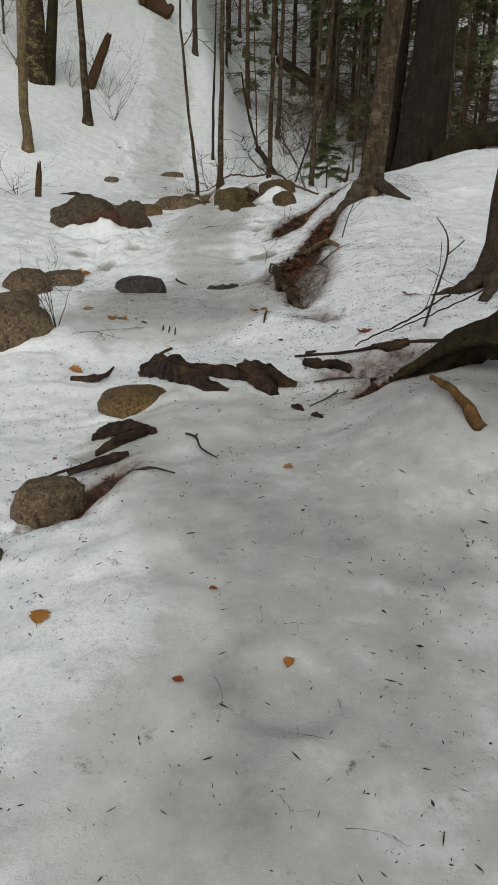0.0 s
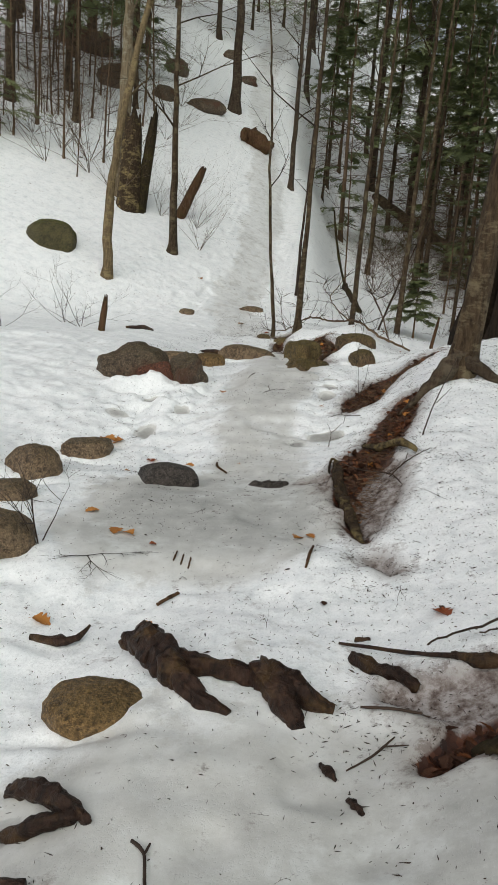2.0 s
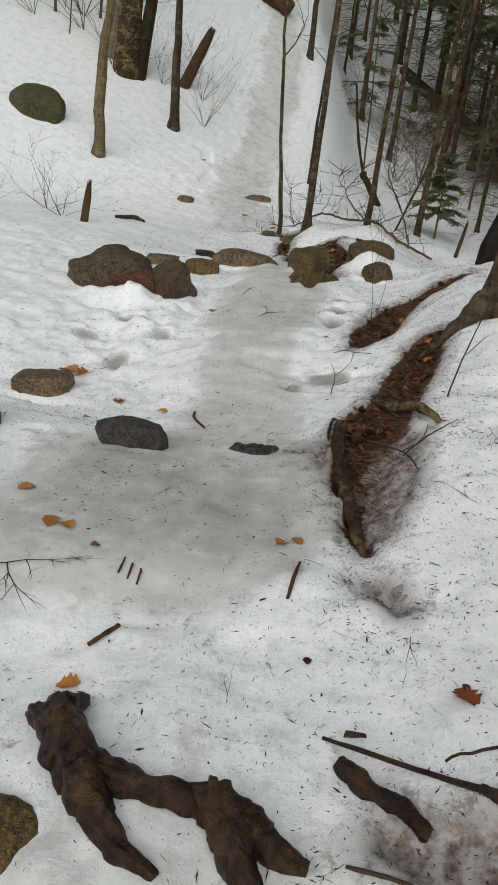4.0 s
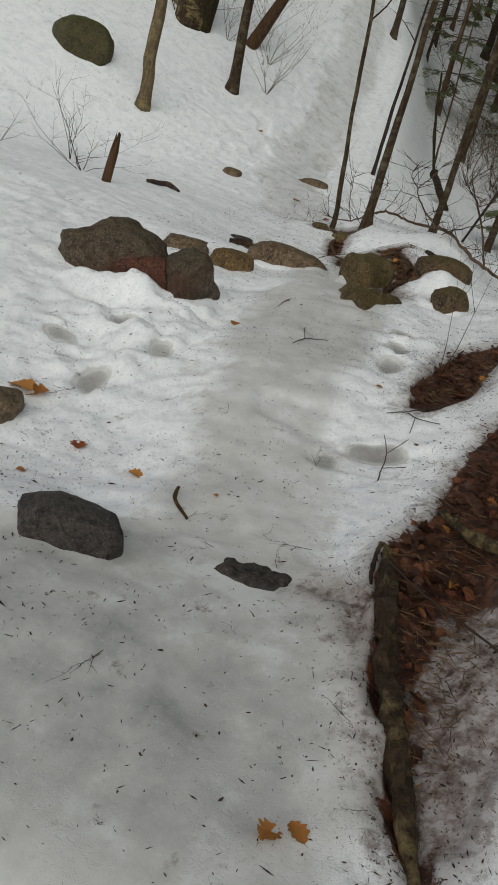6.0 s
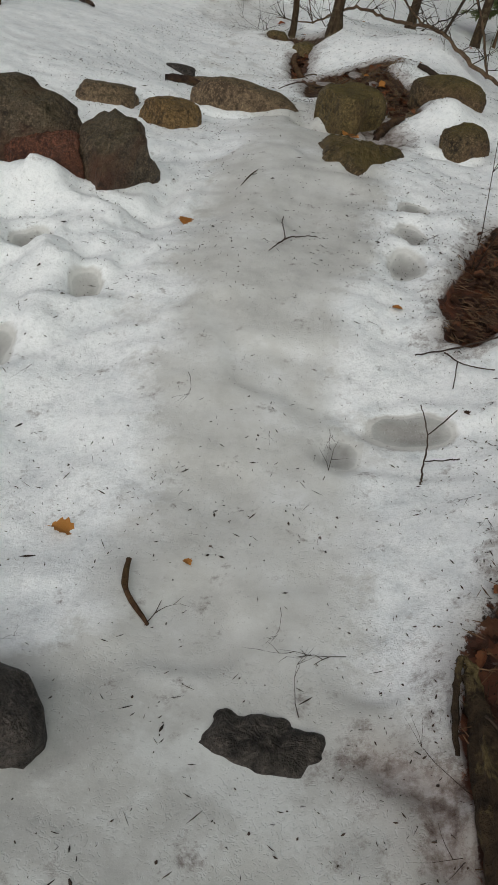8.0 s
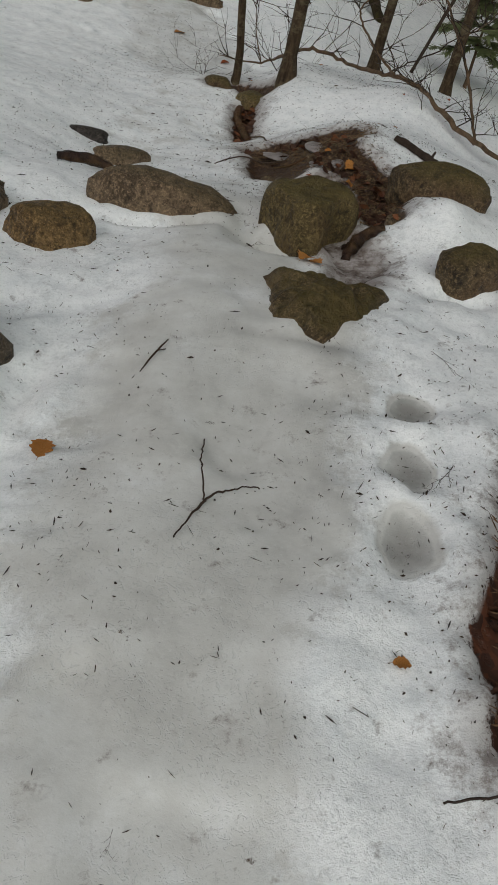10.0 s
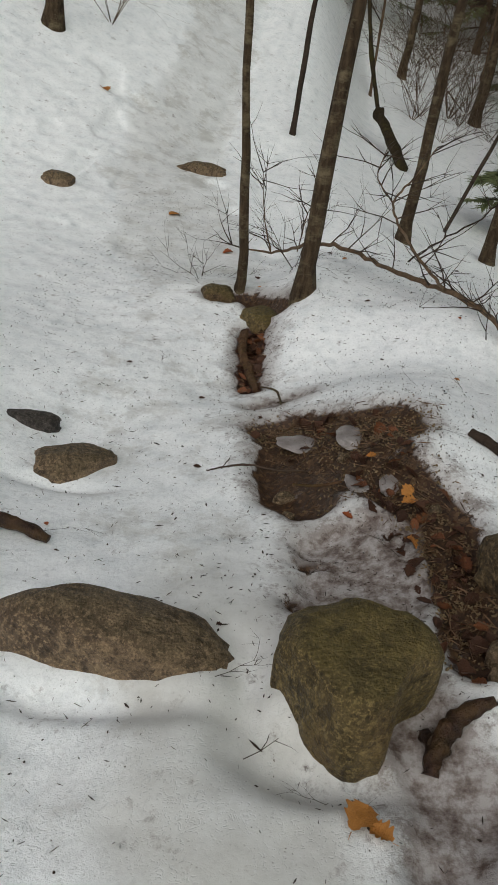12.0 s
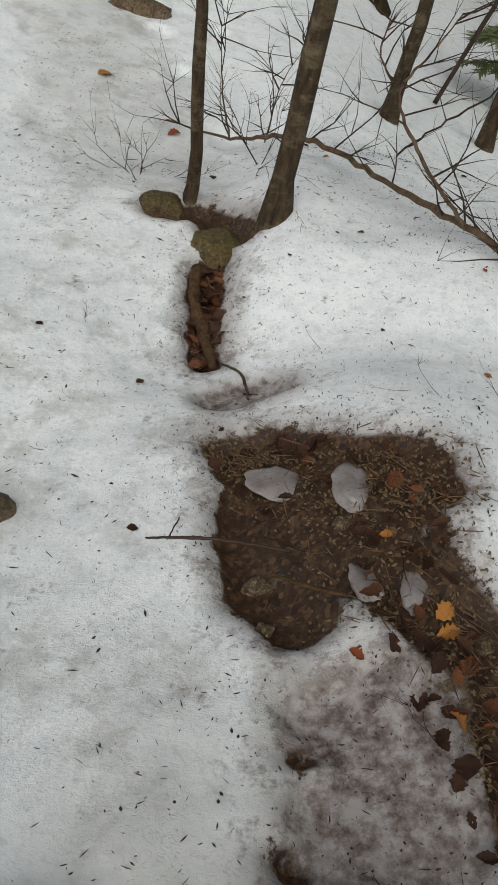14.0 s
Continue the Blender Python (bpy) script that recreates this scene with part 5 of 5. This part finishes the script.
def sprig(label, x, y, h, seed, spread=0.5, stems=2, mat=TWIG, name="sprig", depth=1, r=0.004, group="snow sprigs", flat=False, up=1.0):
    """Thin bare shoots that stand in the snow or lie on it."""
    rng = random.Random(seed)
    ob = thing(name, label, "twig" if flat else "shrub", group)
    turn = rng.uniform(0, 6.28)
    for k in range(stems):
        b = Build()
        w = turn + k * 2.2
        up = 0.04 if flat else up
        w += rng.uniform(-0.9, 0.9)
        lean_ = spread * rng.uniform(0.15, 1.2)
        d = Vector((math.cos(w) * lean_, math.sin(w) * lean_, up))
        spray(b, rng, Vector((0, 0, 0.01 if flat else -0.03)), d, h * rng.uniform(0.7, 1.1), r, depth, 0.0, 4, (2, 4))
        if flat:
            for v in b.v:
                v.z = 0.008 + 0.25 * (v.z - 0.01)
        tagged(part("shoot", b.mesh("shoot", mat), ob), kind="stuff")
    ob.matrix_basis = pose(x, y, hz(x, y), 0, 0, 0)
    return ob


sprig("thin dark sapling sprouting from leaf litter", 0.32, 8.72, 0.9, 501, 0.12, 2, r=0.003)
sprig("bare twig bush on the icy snow", -1.22, 5.1, 0.5, 502, 0.9, 4, depth=2)
sprig("bare twigs lying over snow", -0.95, 5.05, 0.35, 503, 0.9, 3, flat=True, depth=2)
sprig("thin twig standing in the snow", 0.32, 12.9, 0.32, 504, 0.2, 1)
sprig("bare twigs beside a thin sapling", -1.35, 14.1, 0.45, 505, 1.0, 6, depth=2, r=0.003, up=0.12)
sprig("bare twigs beside a thin sapling", -0.75, 14.4, 0.7, 506, 1.0, 6, depth=2, r=0.0035, up=0.2)
sprig("bare twigs on the snow slope", -3.6, 12.2, 0.9, 507, 1.2, 5, depth=2, r=0.005, up=0.5)
sprig("bare twigs on the snow slope", -4.3, 13.4, 1.0, 508, 1.0, 5, depth=2, r=0.005, up=0.5)
sprig("bare twigs on the snow slope", -4.4, 11.4, 0.9, 509, 1.0, 4, depth=2, r=0.005, up=0.5)
rng_sprig = random.Random(77)
low = [sprig("thin bare brushwood shoots in the snow", 0.5 * k, 20.0, 1.3, 520 + k, 1.3, 8, BRUSH, depth=2, r=0.004, name="brushwood", group="brushwood", up=0.7) for k in range(4)]
for k, (bx, by) in enumerate(((0.9, 21.4), (1.3, 22.8), (0.5, 24.4), (2.9, 22.6))):
    low[k].matrix_basis = pose(bx, by, hz(bx, by), 0, 0, 90 * k)
for k in range(64):
    side = k % 3
    if side == 0:
        bx, by = rng_sprig.uniform(2.5, 7.5), rng_sprig.uniform(21.5, 32)
    elif side == 1:
        bx, by = rng_sprig.uniform(-9.5, -5.2), rng_sprig.uniform(18.5, 28)
    else:
        bx, by = rng_sprig.uniform(0.4, 2.0), rng_sprig.uniform(22.0, 28)
    if abs(bx - float(trail_x(np.array(by)))) < 1.3:
        continue
    c = copy_thing(low[k % 4], pose(bx, by, hz(bx, by), 0, 0, rng_sprig.uniform(0, 360)))
    c.scale = (rng_sprig.uniform(0.8, 1.9),) * 3
for bx, by in ((-4.4, 19.4), (-3.6, 19.6), (-4.0, 20.6), (-5.6, 20.2), (-3.3, 18.6)):
    c = copy_thing(low[1], pose(bx, by, hz(bx, by), 0, 0, rng_sprig.uniform(0, 360)))
    c.scale = (1.0,) * 3
thicket = [bare_tree("slender brown bare sapling", 4.5, 0.028, 540 + k, BARK_BROWN, (0.03 * (k - 1), 0.02), 9, 0.1, 0.05, 1.3, 0.25, "sapling", sides=6, group="thicket saplings") for k in range(3)]
for k, (bx, by) in enumerate(((-0.2, 22.4), (1.7, 24.3), (2.3, 21.6))):
    set_tree(thicket[k], bx, by, 120 * k)
for k in range(52):
    side = (1, 1, 2, 1, 1, 2, 1, 1)[k % 8]
    if side == 1:
        bx, by = rng_sprig.uniform(-10, -6.2), rng_sprig.uniform(19.0, 27)
    else:
        bx, by = rng_sprig.uniform(2.2, 8.5), rng_sprig.uniform(20.5, 34)
    if abs(bx - float(trail_x(np.array(by)))) < 1.4:
        continue
    copy_tree(thicket[k % 3], bx, by, rng_sprig.uniform(0, 360), rng_sprig.uniform(0.6, 1.2))
twigs = [sprig("small dark twig fallen on the snow", 0.9, 5.6 + 0.1 * k, 0.25, 600 + k, 1.0, 1, flat=True, name="twig", r=0.0022, group="fallen twigs", depth=1 + k % 2) for k in range(6)]
for k, (bx, by) in enumerate(((0.62, 5.3), (0.8, 5.6), (0.55, 4.9), (0.9, 6.2), (0.15, 5.3), (-1.9, 8.2))):
    twigs[k].matrix_basis = pose(bx, by, hz(bx, by), 0, 0, 70 * k)
for k in range(270):
    by = rng_sprig.uniform(1.2, 15.5)
    bx = rng_sprig.uniform(-2.0, 1.3) if rng_sprig.random() < 0.5 else rng_sprig.gauss(0.55, 0.35) - 0.07 * by + 0.1
    c = copy_thing(twigs[k % 6], pose(bx, by, hz(bx, by), 0, 0, rng_sprig.uniform(0, 360)))
    c.scale = (rng_sprig.choice((0.2, 0.3, 0.4, 0.6, 0.9)) * rng_sprig.uniform(0.8, 1.2) * (0.45 if by < 4.2 else 0.8),) * 3


# ---- leaves ----
def leaf_mesh(seed, mat, curl=0.25, lobes=4, deep=0.12):
    """A dead leaf about 1 long: a lobed blade curled along its midrib, with a stalk."""
    rng = random.Random(seed)
    b = Build()
    n = 15
    for k in range(n):
        u = k / (n - 1)
        w = 0.40 * math.sin(math.pi * min(u * 0.94 + 0.04, 1)) ** 0.8 * (1 + deep * math.sin(lobes * u * 6.28 + seed) + 0.06 * rng.uniform(-1, 1))
        zc = 0.12 * math.sin(u * 3 + seed) * curl * 2
        for s in (-1, -0.5, 0, 0.5, 1):
            b.v.append(Vector((s * w + 0.05 * rng.uniform(-1, 1) * abs(s), u - 0.5, zc + curl * (abs(s) ** 1.6) * w * 1.3 + 0.03 * rng.uniform(-1, 1))))
        if k:
            for a in range(4):
                o = (k - 1) * 5 + a
                b.f.append((o, o + 1, o + 6, o + 5))
    b.tube([(0, -0.5, 0.0), (0.02, -0.62, 0.03), (0.05, -0.75, 0.06)], [0.015, 0.012, 0.008], 3)
    return b.mesh("leaf", mat)


LEAVES = {key: [leaf_mesh(700 + 10 * i + k, mat, 0.35 + 0.2 * k, deep=0.24 if key in ("orange", "red") else 0.12) for k in range(3)] for i, (key, mat) in enumerate((("brown", LEAF_BROWN), ("orange", LEAF_ORANGE), ("red", LEAF_RED), ("dull", LEAF_DULL)))}


def fallen_leaf(label, x, y, size, kind, turn, k=0, lift=0.006):
    ob = new("fallen_leaf", LEAVES[kind][k % 3])
    ob.matrix_basis = pose(x, y, hz(x, y) + lift, 0, 0, turn)
    ob.scale = (size, size, size * 0.6)
    return tagged(ob, label, "leaf", "leaves on the snow")


for k, (lx, ly, sz, kind) in enumerate(((-0.95, 8.78, 0.08, "orange"), (-1.63, 7.41, 0.15, "orange"), (-1.56, 7.44, 0.12, "orange"), (-1.19, 7.14, 0.09, "red"), (-0.86, 6.99, 0.07, "orange"), (0.05, 5.43, 0.07, "orange"), (0.11, 5.45, 0.06, "orange"))):
    fallen_leaf("dead %s leaf lying on the snow" % kind, lx, ly, sz, kind, 67 * k, k)
for k, (lx, ly, sz, kind) in enumerate(((-0.91, 5.38, 0.09, "orange"), (-0.84, 5.37, 0.08, "orange"), (-0.52, 4.58, 0.08, "orange"), (1.02, 5.03, 0.11, "red"), (0.70, 4.59, 0.10, "red"), (-0.98, 4.56, 0.09, "orange"), (-1.12, 5.61, 0.08, "orange"))):
    fallen_leaf("dead %s leaf lying on the snow" % kind, lx, ly, sz, kind, 51 * k, k)
for k, (lx, ly, sz, kind) in enumerate(((-0.48, 2.0, 0.07, "orange"), (0.23, 2.94, 0.04, "orange"), (0.21, 1.79, 0.035, "orange"), (-0.06, 1.70, 0.03, "red"), (-0.33, 10.10, 0.085, "orange"), (-0.29, 10.07, 0.06, "orange"), (-1.83, 15.5, 0.11, "orange"), (-3.0, 17.4, 0.12, "orange"), (-1.28, 14.9, 0.08, "red"))):
    fallen_leaf("dead %s leaf lying on the snow" % kind, lx, ly, sz, kind, 83 * k, k)
for k in range(34):
    ly = rng_sprig.uniform(1.5, 15)
    lx = rng_sprig.uniform(-1.6, 1.0)
    kind = ("brown", "red", "orange", "brown")[k % 4]
    fallen_leaf("small dead %s leaf on the snow" % kind, lx, ly, rng_sprig.uniform(0.02, 0.045), kind, rng_sprig.uniform(0, 360), k)


def litter(label, line, count, seed, sizes, red=0.25):
    """Dead leaves heaped along a line of (x, y, half width)."""
    rng = random.Random(seed)
    ob = thing("leaf_litter", label, "leaf litter")
    spans = list(zip(line, line[1:]))
    weight = [math.hypot(b[0] - a[0], b[1] - a[1]) * (a[2] + b[2]) for a, b in spans]
    for k in range(count):
        a, b = rng.choices(spans, weight)[0]
        u = rng.random()
        w = (a[2] + u * (b[2] - a[2])) * 0.9
        x = a[0] + u * (b[0] - a[0]) + rng.uniform(-w, w)
        y = a[1] + u * (b[1] - a[1]) + rng.uniform(-w, w)
        kind = "dull" if rng.random() < red else "brown"
        if rng.random() < 0.02:
            kind = "orange"
        leaf = part("leaf", LEAVES[kind][k % 3], ob)
        s = rng.uniform(*sizes)
        leaf.matrix_basis = pose(x, y, hz(x, y) + rng.uniform(0.004, 0.03), rng.uniform(-38, 38), rng.uniform(-38, 38), rng.uniform(0, 360))
        leaf.scale = (s * rng.uniform(0.5, 1.2), s, s * rng.uniform(0.5, 1.2))
    return ob


litter("wet rust-brown leaves along the edge of the bank", [(0.36, 5.7, 0.03), (0.31, 6.1, 0.06), (0.33, 6.35, 0.13), (0.37, 6.62, 0.17), (0.50, 6.95, 0.15), (0.60, 7.4, 0.14), (0.68, 7.75, 0.09)], 295, 801, (0.02, 0.07), 0.3)
litter("matted brown leaves in a hollow of the bank", LITTER_BANDS[1], 220, 802, (0.02, 0.06), 0.2)
litter("brown leaves in a melted trench", LITTER_BANDS[2], 50, 803, (0.04, 0.08))
litter("brown leaves by a mossy root", LITTER_BANDS[3], 40, 804, (0.04, 0.07), 0.1)
litter("rusty wet leaves beside bare soil", [(-0.30, 11.6, 0.12), (-0.12, 11.2, 0.12), (-0.05, 10.8, 0.11), (-0.05, 10.5, 0.08)], 110, 805, (0.02, 0.065), 0.25)
litter("a few brown leaves on bare soil", SOIL_BANDS[0], 26, 806, (0.03, 0.07), 0.25)


# ---- crumbs of bark, needles and pebbles ----
MULCH = plain_material("twig_mulch", (0.02, 0.010, 0.006), (0.20, 0.115, 0.06), 30)


def scatter(name, label, mat, x, y, length, width, seed, lift=0.004):
    """Thousands of small slivers laid on the ground, as one object."""
    rng = np.random.RandomState(seed)
    n = len(x)
    a = rng.uniform(0, 2 * np.pi, n)
    dx, dy = np.cos(a) * length / 2, np.sin(a) * length / 2
    sx, sy = -np.sin(a) * width / 2, np.cos(a) * width / 2
    z = height(x, y) + lift
    t = rng.uniform(-0.004, 0.004, n)
    v = np.stack([
        np.stack([x - dx + sx * 0.4, y - dy + sy * 0.4, z - t], 1), np.stack([x - dx - sx * 0.4, y - dy - sy * 0.4, z - t], 1),
        np.stack([x + sx, y + sy, z - 0.001 + 0 * t], 1), np.stack([x - sx, y - sy, z - 0.001 + 0 * t], 1),
        np.stack([x + dx, y + dy, z + t], 1), np.stack([x, y, z + width * 0.7], 1),
    ], 1).reshape(-1, 3)
    o = (np.arange(n) * 6)[:, None]
    tri = np.array([[0, 1, 5], [1, 3, 5], [3, 4, 5], [4, 2, 5], [2, 0, 5], [0, 2, 1], [1, 2, 3], [2, 4, 3]])
    f = (o[:, :, None] + tri[None]).reshape(-1, 3)
    me = bpy.data.meshes.new(name)
    me.from_pydata(v.tolist(), [], f.tolist())
    me.materials.append(mat)
    return tagged(new(name, me), label, "debris", kind="stuff")


rs = np.random.RandomState(5)


def sprinkle(count, x0, x1, y0, y1, seed, low_=0.0):
    """Places with a patchy density."""
    x, y = rs.uniform(x0, x1, count), rs.uniform(y0, y1, count)
    keep = 0.5 + 0.9 * fbm(x * 1.4, y * 1.4, 2.0, 3, seed) > rs.uniform(low_, 1, count)
    return x[keep], y[keep]


cx, cy = sprinkle(36000, -2.3, 1.6, 0.8, 16.0, 901)
n_ = len(cx)
scatter("bark_crumbs", "scattered bark crumbs and twig bits on snow", DEBRIS, cx, cy, rs.choice([0.005, 0.0095, 0.018, 0.036], n_, p=[0.42, 0.34, 0.19, 0.05]) * rs.uniform(0.7, 1.3, n_), rs.choice([0.0015, 0.0024, 0.0036, 0.007], n_, p=[0.36, 0.36, 0.22, 0.06]), 11)
# thicker on the bank, round the bare patches and down the trail's sides
bx_, by_ = [], []
for line, count, soft in ((LITTER_BANDS[0], 2000, 0.14), (LITTER_BANDS[1], 1300, 0.14), (LITTER_BANDS[2], 700, 0.12), (SOIL_BANDS[0], 1400, 0.16), (SOIL_BANDS[1], 1400, 0.16)):
    for _ in range(count):
        k = rs.randint(len(line) - 1)
        a, b, u = line[k], line[k + 1], rs.uniform()
        w = a[2] + soft
        bx_.append(a[0] + u * (b[0] - a[0]) + rs.normal() * w * 0.75)
        by_.append(a[1] + u * (b[1] - a[1]) + rs.normal() * w * 0.75)
bx_, by_ = np.array(bx_), np.array(by_)
n_ = len(bx_)
scatter("soil_crumbs", "dark soil crumbs scattered round bare ground", DEBRIS, bx_, by_, 0.003 + 0.012 * rs.uniform(0, 1, n_) ** 2.5, rs.choice([0.0012, 0.002, 0.0045], n_), 12)
dx_, dy_ = sprinkle(9000, 0.25, 1.6, 3.8, 9.0, 902)
n_ = len(dx_)
scatter("needle_debris", "fine needles and twig bits on the snow bank", DEBRIS, dx_, dy_, rs.uniform(0.005, 0.024, n_), rs.choice([0.0014, 0.0024, 0.004], n_), 13)
mx_, my_ = [], []
for line, count in ((LITTER_BANDS[0][1:], 900), (LITTER_BANDS[1], 1100), (LITTER_BANDS[2], 160), (SOIL_BANDS[0], 260), (SOIL_BANDS[1], 260)):
    for _ in range(count):
        k = rs.randint(len(line) - 1)
        a, b, u = line[k], line[k + 1], rs.uniform()
        mx_.append(a[0] + u * (b[0] - a[0]) + rs.uniform(-1, 1) * a[2])
        my_.append(a[1] + u * (b[1] - a[1]) + rs.uniform(-1, 1) * a[2])
n_ = len(mx_)
scatter("twig_mulch", "brown twig mulch among wet leaves", MULCH, np.array(mx_), np.array(my_), 0.02 + 0.09 * rs.uniform(0, 1, n_) ** 2, rs.uniform(0.002, 0.005, n_), 15, 0.022)
px_, py_ = [], []
for line in SOIL_BANDS[:2]:
    for _ in range(900):
        k = rs.randint(len(line) - 1)
        a, b, u = line[k], line[k + 1], rs.uniform()
        px_.append(a[0] + u * (b[0] - a[0]) + rs.uniform(-1, 1) * a[2])
        py_.append(a[1] + u * (b[1] - a[1]) + rs.uniform(-1, 1) * a[2])
n_ = len(px_)
scatter("soil_pebbles", "small pale pebbles in bare wet soil", PEBBLE, np.array(px_), np.array(py_), rs.uniform(0.006, 0.016, n_), rs.uniform(0.005, 0.011, n_), 14)


# ---- patches of clear ice on the soil, and stones in it ----
def ice_material():
    mat, nt, bsdf = material("milky_ice")
    co = coords(nt)
    n1, n2 = noise_tex(nt, co, 9.0, 5, 0.65), noise_tex(nt, co, 60.0, 4, 0.7)
    col = ramp_tex(nt, n1, [(0.3, (0.14, 0.115, 0.105)), (0.5, (0.27, 0.24, 0.23)), (0.7, (0.40, 0.37, 0.36))])
    col = mixc(nt, grey(nt, n2, 0.58, 0.7), col, (0.12, 0.09, 0.07))
    nt.links.new(col, bsdf.inputs["Base Color"])
    bsdf.inputs["Roughness"].default_value = 0.28
    bump(nt, bsdf, n2, 0.35, 0.006)
    return mat


MILKY = ice_material()


def ice_patch(x, y, w, d, h, turn, seed):
    ob = rock("thin patch of milky ice on bare soil", x, y, w, d, h, turn, seed, MILKY, lift=0.004, cuts=2, rough=0.3, steep=1.0, name="ice_patch", group="ice patches")
    ob["category"] = "ice"
    return ob


ice_patch(-0.53, 11.90, 0.25, 0.17, 0.02, 0, 951)
ice_patch(-0.355, 11.79, 0.14, 0.23, 0.02, 0, 952)
ice_patch(-0.33, 11.46, 0.10, 0.14, 0.016, 20, 953)
ice_patch(-0.22, 11.42, 0.09, 0.16, 0.016, -10, 954)
for k, (sx, sy, sw) in enumerate(((-0.58, 11.52, 0.09), (-0.56, 11.36, 0.06), (-0.20, 11.72, 0.07), (-0.38, 11.68, 0.06), (-0.08, 11.28, 0.06), (0.04, 10.62, 0.10), (0.02, 10.52, 0.08))):
    rock("small brown stone in bare soil", sx, sy, sw, sw * 0.8, sw * 0.4, 50 * k, 960 + k, ROCK_BROWN, name="stone", group="soil stones")

stub("orange-brown broken sapling stub in the snow", 1.30, 12.95, 0.42, 0.022, 205, ROTWOOD, (0.15, 0.0), 0.2)
set_tree(conifer("low green conifer in the gully", 1.6, 0.025, 306, 0.05, "gully growth", 0.5, 0.8, 0.10, BARK_BROWN), 1.35, 17.6)
for k, (bx, by, sz) in enumerate(((2.0, 18.6, 0.8), (2.6, 17.4, 1.0), (1.9, 20.6, 1.2))):
    sprig("bare grey twigs in the snowy gully", bx, by, 0.9 * sz, 560 + k, 1.0, 6, depth=2, r=0.004, up=0.5)
